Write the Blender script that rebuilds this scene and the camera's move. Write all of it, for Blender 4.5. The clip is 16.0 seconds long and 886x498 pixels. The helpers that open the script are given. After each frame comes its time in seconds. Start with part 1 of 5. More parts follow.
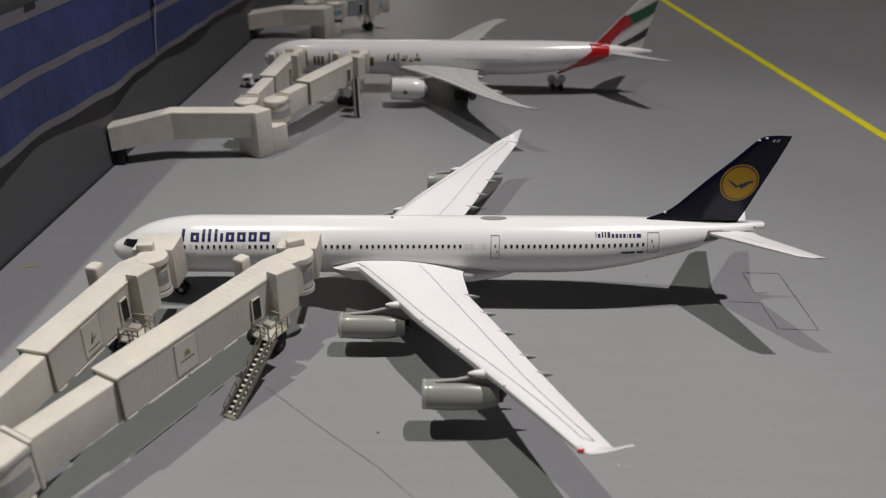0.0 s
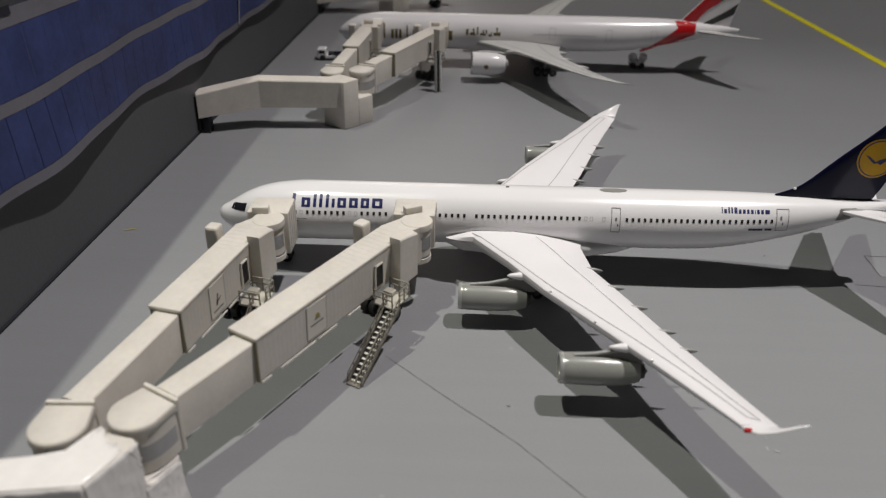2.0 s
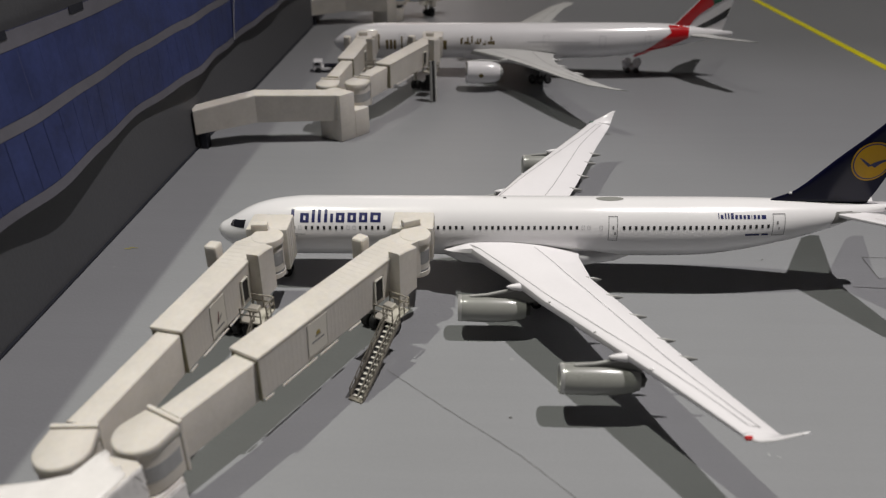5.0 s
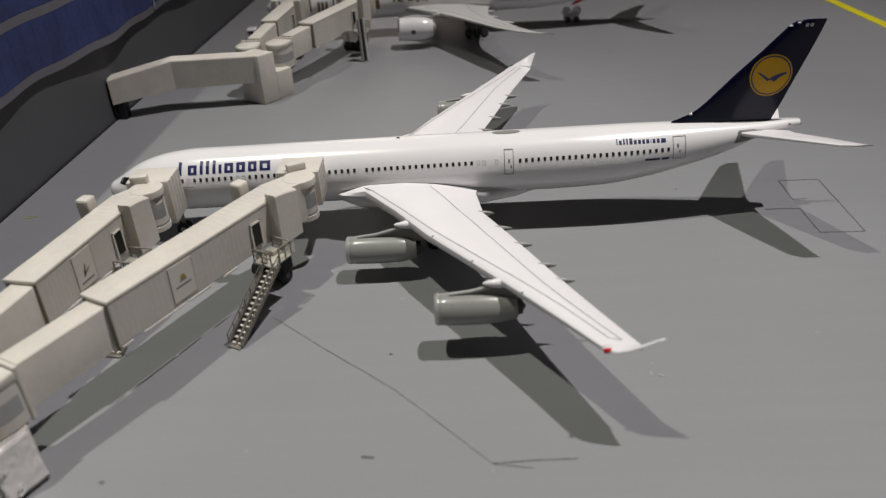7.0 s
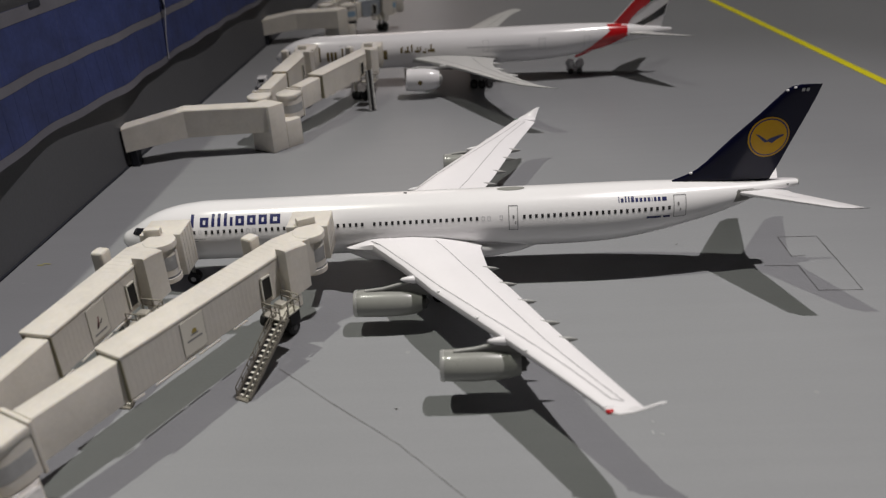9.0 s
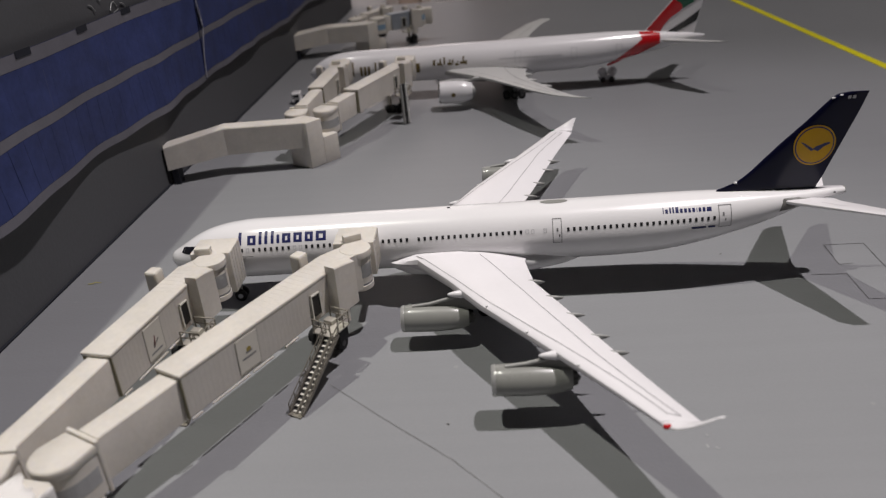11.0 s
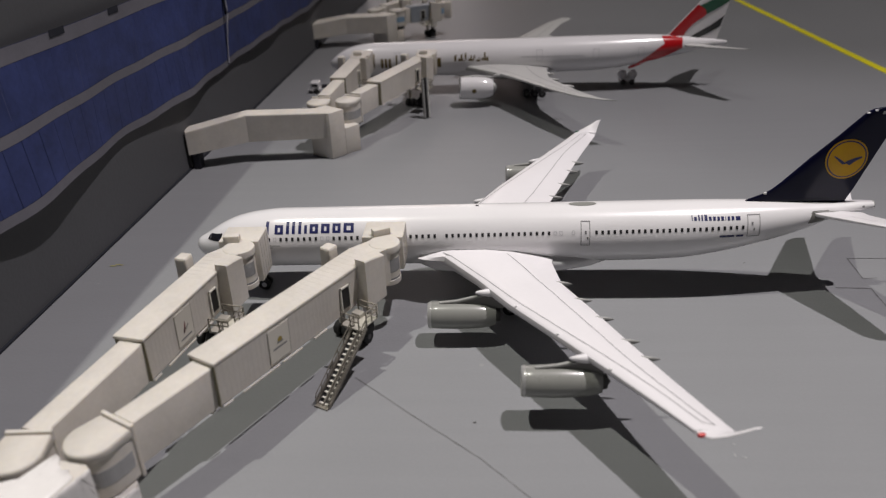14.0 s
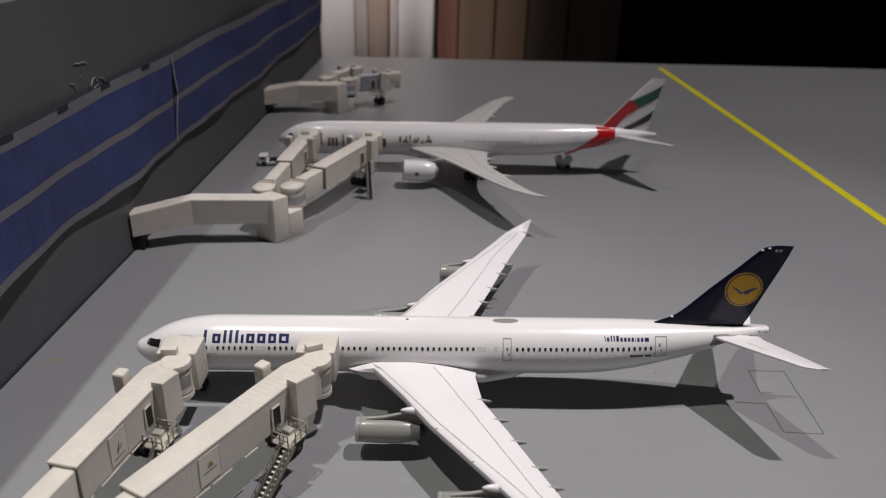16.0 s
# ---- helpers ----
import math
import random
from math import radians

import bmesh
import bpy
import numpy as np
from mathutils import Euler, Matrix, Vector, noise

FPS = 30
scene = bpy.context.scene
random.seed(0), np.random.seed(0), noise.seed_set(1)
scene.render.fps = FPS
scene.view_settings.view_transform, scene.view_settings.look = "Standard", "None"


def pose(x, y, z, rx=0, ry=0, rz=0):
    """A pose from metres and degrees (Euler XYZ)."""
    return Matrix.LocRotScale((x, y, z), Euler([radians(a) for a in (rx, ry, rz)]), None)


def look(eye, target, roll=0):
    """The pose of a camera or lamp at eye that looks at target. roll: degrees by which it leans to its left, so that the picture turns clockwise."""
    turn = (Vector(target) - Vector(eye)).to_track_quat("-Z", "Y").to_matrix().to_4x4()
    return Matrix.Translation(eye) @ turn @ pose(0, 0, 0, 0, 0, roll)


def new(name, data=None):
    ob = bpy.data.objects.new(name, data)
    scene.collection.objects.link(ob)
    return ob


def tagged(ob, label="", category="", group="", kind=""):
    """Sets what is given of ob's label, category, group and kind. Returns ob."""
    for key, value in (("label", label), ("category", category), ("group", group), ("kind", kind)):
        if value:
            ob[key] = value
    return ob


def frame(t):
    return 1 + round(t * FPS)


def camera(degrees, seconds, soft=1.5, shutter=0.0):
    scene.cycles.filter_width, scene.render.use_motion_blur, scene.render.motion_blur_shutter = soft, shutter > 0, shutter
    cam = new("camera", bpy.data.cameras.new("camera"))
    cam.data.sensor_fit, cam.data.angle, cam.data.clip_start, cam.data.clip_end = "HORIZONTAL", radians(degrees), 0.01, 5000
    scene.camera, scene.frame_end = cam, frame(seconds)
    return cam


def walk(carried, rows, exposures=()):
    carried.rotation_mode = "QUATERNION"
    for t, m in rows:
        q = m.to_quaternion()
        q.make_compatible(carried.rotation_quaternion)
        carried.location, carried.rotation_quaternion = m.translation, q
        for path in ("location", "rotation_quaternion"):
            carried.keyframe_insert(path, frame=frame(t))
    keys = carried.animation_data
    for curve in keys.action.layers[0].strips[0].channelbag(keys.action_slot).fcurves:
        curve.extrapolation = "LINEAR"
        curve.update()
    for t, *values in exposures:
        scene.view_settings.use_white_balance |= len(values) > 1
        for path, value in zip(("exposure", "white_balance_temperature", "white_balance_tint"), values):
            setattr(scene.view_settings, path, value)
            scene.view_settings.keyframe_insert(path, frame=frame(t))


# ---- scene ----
cam = camera(60.71, 16.0, soft=1.25)
PATH = [
    (0, (0.07817, -0.16490, 0.10137), (0.09380, 0.71570, -0.37223), 1.20),
    (0.5, (0.06199, -0.16263, 0.09686), (0.06156, 0.71315, -0.38586), 2.30),
    (1, (0.06301, -0.16229, 0.09557), (0.04035, 0.70917, -0.39436), 0.57),
    (1.5, (0.06225, -0.16240, 0.09696), (0.03914, 0.71264, -0.38655), 0.76),
    (2, (0.05764, -0.16172, 0.09436), (0.03789, 0.71094, -0.39357), 1.62),
    (2.5, (0.05991, -0.16222, 0.09594), (0.03822, 0.70924, -0.39405), 1.41),
    (3, (0.05950, -0.16231, 0.09751), (0.05499, 0.71318, -0.38571), 2.21),
    (3.5, (0.05952, -0.16178, 0.09680), (0.04055, 0.71290, -0.38754), 0.79),
    (3.7, (0.05935, -0.16208, 0.09735), (0.04146, 0.71427, -0.38399), 0.56),
    (5.8, (0.05761, -0.16130, 0.09262), (0.02778, 0.71273, -0.39234), -0.51),
    (6, (0.06215, -0.16111, 0.08897), (0.02415, 0.70880, -0.40279), -1.92),
    (6.5, (0.06520, -0.15934, 0.08175), (0.02235, 0.70503, -0.41928), -3.03),
    (7, (0.08194, -0.16173, 0.08515), (0.05763, 0.70330, -0.41599), -3.34),
    (7.5, (0.07917, -0.16195, 0.08374), (0.07606, 0.70739, -0.41047), -0.19),
    (8, (0.07734, -0.16176, 0.08485), (0.05621, 0.71612, -0.39354), -1.62),
    (8.5, (0.08495, -0.16326, 0.08980), (0.06019, 0.72360, -0.37158), -3.10),
    (8.7, (0.08145, -0.16291, 0.08979), (0.05815, 0.72517, -0.36930), -2.57),
    (10.8, (0.08169, -0.16404, 0.09298), (0.02144, 0.72780, -0.35535), -5.33),
    (11, (0.07721, -0.16333, 0.09211), (0.01885, 0.72951, -0.35446), -4.58),
    (11.5, (0.07691, -0.16286, 0.09004), (0.02109, 0.72666, -0.36343), -4.12),
    (12, (0.07191, -0.16231, 0.08960), (0.01643, 0.72608, -0.36613), -3.52),
    (12.5, (0.07344, -0.16305, 0.09223), (0.01578, 0.72452, -0.36482), -3.17),
    (13, (0.07325, -0.16247, 0.08825), (0.02079, 0.72378, -0.37197), -2.72),
    (13.5, (0.07123, -0.16321, 0.09256), (0.01726, 0.72358, -0.36645), -2.35),
    (14, (0.07045, -0.16336, 0.09327), (0.01471, 0.72571, -0.36109), -2.06),
    (14.5, (0.07120, -0.16370, 0.09528), (0.01443, 0.72585, -0.35801), -2.06),
    (15, (0.07861, -0.16463, 0.10252), (0.03877, 0.73458, -0.33318), -2.91),
    (15.5, (0.07134, -0.16369, 0.10658), (0.04777, 0.73761, -0.32598), -0.26),
    (16, (0.07555, -0.16431, 0.11637), (0.08430, 0.74400, -0.30182), 1.41),
]
cam.data.dof.use_dof, cam.data.dof.focus_distance, cam.data.dof.aperture_fstop = True, 0.19, 26.0
walk(cam, [(t, look(eye, target, roll)) for t, eye, target, roll in PATH],
     exposures=[(0, 0.0, 6500, 10), (8.7, 0.0, 6500, 10), (10.8, 0.0, 6450, 14), (16, 0.0, 6450, 14)])

# ---------------------------------------------------------------- light
world = bpy.data.worlds.new("room_air")
world.use_nodes = True
world.node_tree.nodes["Background"].inputs[0].default_value = (0.80, 0.86, 1.0, 1)
world.node_tree.nodes["Background"].inputs[1].default_value = 0.0045
scene.world = world


def spot(name, eye, target, watts, size, cone, blend, colour):
    lamp = bpy.data.lights.new(name, "SPOT")
    lamp.energy, lamp.shadow_soft_size, lamp.color = watts, size, colour
    lamp.spot_size, lamp.spot_blend = radians(cone), blend
    ob = new(name, lamp)
    ob.matrix_world = look(eye, target)
    return ob


# two spots over the table, each with a narrow core and a wide weak rim; the curtain lamp is added, unseen
MAIN, SECOND = (0.474, 0.022, 1.24), (-0.755, -0.01, 3.20)
spot("hanging_spot_main", MAIN, (0.135, -0.06, 0.0), 25.0, 0.013, 31.0, 1.0, (1.0, 0.943, 0.965))
spot("hanging_spot_main_rim", MAIN, (0.07, 0.20, 0.0), 27.5, 0.013, 80.0, 1.0, (1.0, 0.945, 0.91))
spot("ceiling_spot_second", SECOND, (0.025, -0.08, 0.0), 172.0, 0.036, 8.8, 1.0, (1.0, 1.0, 0.87))
spot("ceiling_spot_second_rim", SECOND, (-0.02, 0.05, 0.0), 33.0, 0.036, 30.0, 1.0, (1.0, 0.985, 0.89))
spot("curtain_spot", (0.05, 0.35, 2.20), (-0.04, 0.95, -0.02), 680.0, 0.05, 14.0, 0.8, (1.0, 0.94, 0.92))


# ---------------------------------------------------------------- materials
def material(name, colour, rough=0.5, metal=0.0, vary=0.08, grain=900.0, blotch=60.0, bump=0.0, coat=0.0, spec=0.5, bump_scale=None):
    """A painted or moulded surface: colour that wanders at two scales, uneven gloss, fine relief."""
    m = bpy.data.materials.new(name)
    m.use_nodes = True
    nt = m.node_tree
    N, L = nt.nodes, nt.links
    b = N["Principled BSDF"]
    b.inputs["Metallic"].default_value = metal
    b.inputs["Specular IOR Level"].default_value = spec
    b.inputs["Coat Weight"].default_value = coat
    b.inputs["Coat Roughness"].default_value = 0.12
    co = N.new("ShaderNodeTexCoord")
    big = N.new("ShaderNodeTexNoise")
    big.inputs["Scale"].default_value, big.inputs["Detail"].default_value = blotch, 4.0
    fine = N.new("ShaderNodeTexNoise")
    fine.inputs["Scale"].default_value, fine.inputs["Detail"].default_value = grain, 3.0
    info = N.new("ShaderNodeObjectInfo")
    for n in (big, fine):
        L.new(co.outputs["Object"], n.inputs["Vector"])
    add = N.new("ShaderNodeMath")
    add.operation = "MULTIPLY_ADD"
    add.inputs[1].default_value = 0.45
    L.new(fine.outputs["Fac"], add.inputs[0])
    L.new(big.outputs["Fac"], add.inputs[2])
    ramp = N.new("ShaderNodeMapRange")
    ramp.inputs["From Min"].default_value, ramp.inputs["From Max"].default_value = 0.42, 1.03
    ramp.inputs["To Min"].default_value, ramp.inputs["To Max"].default_value = 1.0 - vary, 1.0 + vary
    L.new(add.outputs[0], ramp.inputs["Value"])
    mix = N.new("ShaderNodeMix")
    mix.data_type, mix.blend_type = "RGBA", "MULTIPLY"
    mix.inputs["Factor"].default_value = 1.0
    mix.inputs["A"].default_value = (*colour, 1)
    L.new(ramp.outputs[0], mix.inputs["B"])
    L.new(mix.outputs["Result"], b.inputs["Base Color"])
    gloss = N.new("ShaderNodeMapRange")
    gloss.inputs["To Min"].default_value, gloss.inputs["To Max"].default_value = max(0.03, rough - 0.09), rough + 0.09
    L.new(big.outputs["Fac"], gloss.inputs["Value"])
    L.new(gloss.outputs[0], b.inputs["Roughness"])
    if bump:
        relief = N.new("ShaderNodeTexNoise")
        relief.inputs["Scale"].default_value, relief.inputs["Detail"].default_value = bump_scale or grain, 4.0
        L.new(co.outputs["Object"], relief.inputs["Vector"])
        bp = N.new("ShaderNodeBump")
        bp.inputs["Strength"].default_value, bp.inputs["Distance"].default_value = bump, 0.0004
        L.new(relief.outputs["Fac"], bp.inputs["Height"])
        L.new(bp.outputs[0], b.inputs["Normal"])
    return m


def apron_material():
    """Rolled-on grey paint on board: broad drifts, roller stipple, long brushed streaks, pale scuffs and dark specks."""
    m = material("apron_paint", (0.231, 0.2365, 0.2465), rough=0.42, vary=0.05, grain=1500, blotch=9, bump=0.10, bump_scale=1400, spec=0.35)
    N, L = m.node_tree.nodes, m.node_tree.links
    b = N["Principled BSDF"]
    base = b.inputs["Base Color"].links[0].from_socket
    co = N.new("ShaderNodeTexCoord")
    stretch = N.new("ShaderNodeMapping")
    stretch.inputs["Scale"].default_value = (14.0, 260.0, 1.0)
    L.new(co.outputs["Object"], stretch.inputs["Vector"])
    streak = N.new("ShaderNodeTexNoise")
    streak.inputs["Scale"].default_value, streak.inputs["Detail"].default_value = 1.0, 5.0
    L.new(stretch.outputs[0], streak.inputs["Vector"])
    r1 = N.new("ShaderNodeMapRange")
    r1.inputs["From Min"].default_value, r1.inputs["From Max"].default_value = 0.35, 0.68
    r1.inputs["To Min"].default_value, r1.inputs["To Max"].default_value = 0.985, 1.015
    L.new(streak.outputs["Fac"], r1.inputs["Value"])
    m1 = N.new("ShaderNodeMix")
    m1.data_type, m1.blend_type = "RGBA", "MULTIPLY"
    m1.inputs["Factor"].default_value = 1.0
    L.new(base, m1.inputs["A"])
    L.new(r1.outputs[0], m1.inputs["B"])
    specks = N.new("ShaderNodeTexVoronoi")
    specks.inputs["Scale"].default_value = 62.0
    L.new(co.outputs["Object"], specks.inputs["Vector"])
    r2 = N.new("ShaderNodeMapRange")
    r2.inputs["From Min"].default_value, r2.inputs["From Max"].default_value = 0.022, 0.040
    r2.inputs["To Min"].default_value, r2.inputs["To Max"].default_value = 0.35, 0.0
    L.new(specks.outputs["Distance"], r2.inputs["Value"])
    m2 = N.new("ShaderNodeMix")
    m2.data_type = "RGBA"
    m2.inputs["B"].default_value = (0.33, 0.33, 0.32, 1)
    L.new(r2.outputs[0], m2.inputs["Factor"])
    L.new(m1.outputs["Result"], m2.inputs["A"])
    L.new(m2.outputs["Result"], b.inputs["Base Color"])
    return m


APRON = apron_material()
YELLOW_TAPE = material("yellow_tape", (0.70, 0.63, 0.010), 0.5, vary=0.12, blotch=120, grain=1500)
BOARD = material("dark_board", (0.082, 0.084, 0.090), 0.6, vary=0.10, blotch=25, bump=0.15)
BLUE_PRINT = material("blue_print", (0.036, 0.050, 0.150), 0.55, vary=0.32, blotch=110, grain=700, spec=0.3)
GREY_PRINT = material("grey_print", (0.150, 0.148, 0.170), 0.6, vary=0.10, blotch=160, spec=0.3)
CREASE = material("pale_crease", (0.075, 0.085, 0.16), 0.6, vary=0.3, blotch=500, spec=0.3)
TORN_PAPER = material("torn_paper", (0.42, 0.42, 0.46), 0.6, vary=0.2, blotch=300)
DARK_PRINT = material("dark_print", (0.020, 0.022, 0.030), 0.6, spec=0.3)
PAPER_BACK = material("print_backing", (0.019, 0.025, 0.070), 0.7, spec=0.3)
CREAM = material("cream_plastic", (0.618, 0.585, 0.532), 0.48, vary=0.10, blotch=130, bump=0.10, spec=0.25)
CREAM_PALE = material("cream_ledge", (0.72, 0.70, 0.62), 0.5, vary=0.05)
CREAM.node_tree.nodes["Principled BSDF"].inputs["Subsurface Weight"].default_value = 0.12
CREAM.node_tree.nodes["Principled BSDF"].inputs["Subsurface Radius"].default_value = (1.0, 0.8, 0.45)
CREAM.node_tree.nodes["Principled BSDF"].inputs["Subsurface Scale"].default_value = 0.0008
WHITE_FILM = material("white_tape_film", (0.78, 0.76, 0.74), 0.30, vary=0.05, blotch=260, bump=0.5, bump_scale=420, coat=0.4)
PAINT_WHITE = material("gloss_white_paint", (0.79, 0.78, 0.79), 0.22, vary=0.015, blotch=70, coat=0.5)
WING_WHITE = material("satin_white_wing", (0.765, 0.748, 0.768), 0.34, vary=0.025, blotch=90, coat=0.15)
WING_GREY = material("satin_grey_wing", (0.53, 0.53, 0.515), 0.38, vary=0.04, blotch=90)
EDGE_SHADE = material("leading_edge_shade", (0.70, 0.68, 0.705), 0.35, vary=0.05)
ENGINE_GREY = material("engine_grey", (0.26, 0.263, 0.245), 0.30, vary=0.05, blotch=120, coat=0.35)
PYLON_SHADE_SLOT_GREY = material("pylon_shade_slot_grey", (0.17, 0.166, 0.155), 0.45)
FAIRING_GREY = material("fairing_grey", (0.30, 0.30, 0.29), 0.38, vary=0.06)
LIP_GREY = material("pale_inlet_lip", (0.46, 0.46, 0.45), 0.28, metal=0.35, coat=0.3)
SILVER = material("silver_lip", (0.72, 0.72, 0.73), 0.22, metal=1.0, vary=0.04)
DARK_METAL = material("dark_exhaust", (0.075, 0.073, 0.070), 0.42, metal=0.6)
NAVY = material("navy_gloss", (0.0060, 0.0066, 0.026), 0.16, vary=0.05, coat=0.06, spec=0.25)
NAVY_INK = material("navy_ink", (0.020, 0.024, 0.105), 0.35)
YELLOW = material("yellow_ink", (0.62, 0.345, 0.003), 0.4, vary=0.08, coat=0.08, spec=0.3)
INK = material("black_ink", (0.018, 0.018, 0.020), 0.4)
LINE = material("grey_ink", (0.19, 0.19, 0.195), 0.5)
PANEL_INK = material("panel_line_ink", (0.225, 0.22, 0.23), 0.5)
PALE_LINE = material("pale_ink", (0.48, 0.48, 0.50), 0.5)
RED = material("red_gloss", (0.50, 0.012, 0.016), 0.20, coat=0.6)
GREEN = material("green_gloss", (0.010, 0.095, 0.050), 0.25, coat=0.5)
BLACK_PAINT = material("black_gloss", (0.012, 0.012, 0.013), 0.25, coat=0.5)
GOLD = material("gold_ink", (0.135, 0.100, 0.032), 0.40, metal=0.1)
RUBBER = material("black_rubber", (0.016, 0.016, 0.017), 0.7)
HUB = material("wheel_hub", (0.10, 0.10, 0.10), 0.4, metal=0.3)
ETCHED = material("etched_brass", (0.27, 0.25, 0.21), 0.40, metal=0.3, vary=0.12, blotch=500)
STRINGER = material("stair_brown_metal", (0.175, 0.16, 0.135), 0.42, metal=0.3, vary=0.2, blotch=500)
GAP = material("joint_gap", (0.27, 0.25, 0.17), 0.6)
TREAD = material("pale_tread", (0.62, 0.60, 0.54), 0.5, vary=0.1)
LANDING = material("landing_beige", (0.44, 0.42, 0.36), 0.5, vary=0.1, blotch=400)
FADED_YELLOW = material("faded_yellow_paint", (0.34, 0.32, 0.11), 0.5)
STEEL = material("polished_steel", (0.74, 0.73, 0.70), 0.25, metal=0.4)
DOOR_DARK = material("door_opening", (0.012, 0.011, 0.011), 0.5)
CAB_GLASS = material("cab_window_print", (0.33, 0.33, 0.33), 0.25, vary=0.12, blotch=300, coat=0.4)
CAB_BLUE = material("cab_window_blue", (0.22, 0.33, 0.44), 0.25, vary=0.2, blotch=300, coat=0.4)
EMBLEM_YELLOW = material("emblem_yellow", (0.33, 0.25, 0.05), 0.5, vary=0.1)
EMBLEM_RED = material("emblem_dark_red", (0.16, 0.03, 0.03), 0.5, vary=0.1)
PENCIL = material("pencil_line", (0.125, 0.125, 0.130), 0.5, vary=0.35, blotch=300, grain=1200)
PENCIL_FAINT = material("faint_pencil_line", (0.185, 0.185, 0.190), 0.5, vary=0.2, blotch=300)
PENCIL_LONG = material("soft_pencil_line", (0.172, 0.173, 0.177), 0.5, vary=0.3, blotch=300)
GLUE = material("clear_glue", (0.30, 0.31, 0.31), 0.3, vary=0.2, blotch=400, coat=0.4)
TAG_PAPER = material("advert_panel", (0.66, 0.63, 0.56), 0.5, vary=0.04)
PANEL_EDGE = material("panel_edge_grey", (0.45, 0.43, 0.38), 0.5)
CURTAIN = material("white_curtain", (0.70, 0.67, 0.66), 0.8, vary=0.05, blotch=12)
CURTAIN_DIM = material("pale_tan_curtain", (0.58, 0.51, 0.47), 0.8, vary=0.05, blotch=12)
DRAPE = material("tan_drape", (0.43, 0.33, 0.27), 0.8, vary=0.08, blotch=14)
SMOKY = material("smoky_grey_blue", (0.30, 0.33, 0.37), 0.35, vary=0.2, blotch=160)
WALLPAINT = material("room_wall_paint", (0.16, 0.15, 0.14), 0.8, vary=0.05, blotch=4)
ROOM_FLOOR = material("room_floor_boards", (0.16, 0.10, 0.06), 0.5, vary=0.2, blotch=6)
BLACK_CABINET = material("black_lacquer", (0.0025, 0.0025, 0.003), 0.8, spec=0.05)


def wood(name, colour):
    m = material(name, colour, 0.5, vary=0.25, blotch=5, grain=60)
    N, L = m.node_tree.nodes, m.node_tree.links
    for n in [n for n in N if n.type == "TEX_NOISE"]:
        mp = N.new("ShaderNodeMapping")
        mp.inputs["Scale"].default_value = (9.0, 9.0, 0.35)
        src = n.inputs["Vector"].links[0].from_socket
        L.new(src, mp.inputs["Vector"])
        L.new(mp.outputs[0], n.inputs["Vector"])
    return m


WOOD = wood("brown_wood", (0.080, 0.050, 0.032))
WOOD_RED = wood("red_brown_wood", (0.085, 0.038, 0.025))
WOOD_DARK = wood("dark_brown_wood", (0.032, 0.022, 0.016))


# ---------------------------------------------------------------- mesh helpers (in millimetres)
def thing(name, x, y, z=0.0, turn=0.0, label="", category="", group="", kind=""):
    ob = new(name)
    ob.empty_display_size = 0.01
    ob.matrix_world = pose(x / 1000, y / 1000, z / 1000, 0, 0, turn)
    return tagged(ob, label, category, group, kind)


def mesh_of(name, bm, mats, smooth=False):
    me = bpy.data.meshes.new(name)
    bmesh.ops.recalc_face_normals(bm, faces=bm.faces)
    bm.to_mesh(me)
    bm.free()
    me.transform(Matrix.Scale(0.001, 4))
    for mt in mats if isinstance(mats, (list, tuple)) else (mats,):
        me.materials.append(mt)
    if smooth:
        me.polygons.foreach_set("use_smooth", [True] * len(me.polygons))
        me.set_sharp_from_angle(angle=radians(smooth if smooth > 1 else 40))
    return me


def part(name, bm, mats, parent, label="", smooth=False, kind=""):
    ob = new(name, bm if isinstance(bm, bpy.types.Mesh) else mesh_of(name, bm, mats, smooth))
    ob.parent = parent
    return tagged(ob, label, kind=kind)


def box(x0, x1, y0, y1, z0, z1, bevel=0.0, into=None, seg=2):
    bm = bmesh.new()
    v = [bm.verts.new((x, y, z)) for x in (x0, x1) for y in (y0, y1) for z in (z0, z1)]
    for f in ((0, 1, 3, 2), (4, 6, 7, 5), (0, 4, 5, 1), (2, 3, 7, 6), (0, 2, 6, 4), (1, 5, 7, 3)):
        bm.faces.new([v[i] for i in f])
    if bevel:
        bmesh.ops.bevel(bm, geom=bm.edges[:], offset=bevel, segments=seg, affect="EDGES", profile=0.5)
    return merge(bm, into)


def merge(bm, into):
    if into is None:
        return bm
    me = bpy.data.meshes.new("joined")
    bm.to_mesh(me)
    bm.free()
    into.from_mesh(me)
    bpy.data.meshes.remove(me)
    return into


def turned(bm, m):
    bmesh.ops.transform(bm, matrix=m, verts=bm.verts)
    return bm


def prism(poly, z0, z1, bevel=0.0, into=None):
    bm = bmesh.new()
    lo = [bm.verts.new((x, y, z0)) for x, y in poly]
    hi = [bm.verts.new((x, y, z1)) for x, y in poly]
    n = len(poly)
    bm.faces.new(lo[::-1])
    bm.faces.new(hi)
    for i in range(n):
        bm.faces.new((lo[i], lo[(i + 1) % n], hi[(i + 1) % n], hi[i]))
    if bevel:
        bmesh.ops.bevel(bm, geom=bm.edges[:], offset=bevel, segments=2, affect="EDGES", profile=0.5)
    return merge(bm, into)


def loft(rings, closed=True, caps=True):
    bm = bmesh.new()
    rows = [[bm.verts.new(p) for p in r] for r in rings]
    n = len(rows[0])
    for a, b in zip(rows, rows[1:]):
        for i in range(n if closed else n - 1):
            bm.faces.new((a[i], a[(i + 1) % n], b[(i + 1) % n], b[i]))
    if caps and closed:
        bm.faces.new(rows[0][::-1])
        bm.faces.new(rows[-1])
    return bm


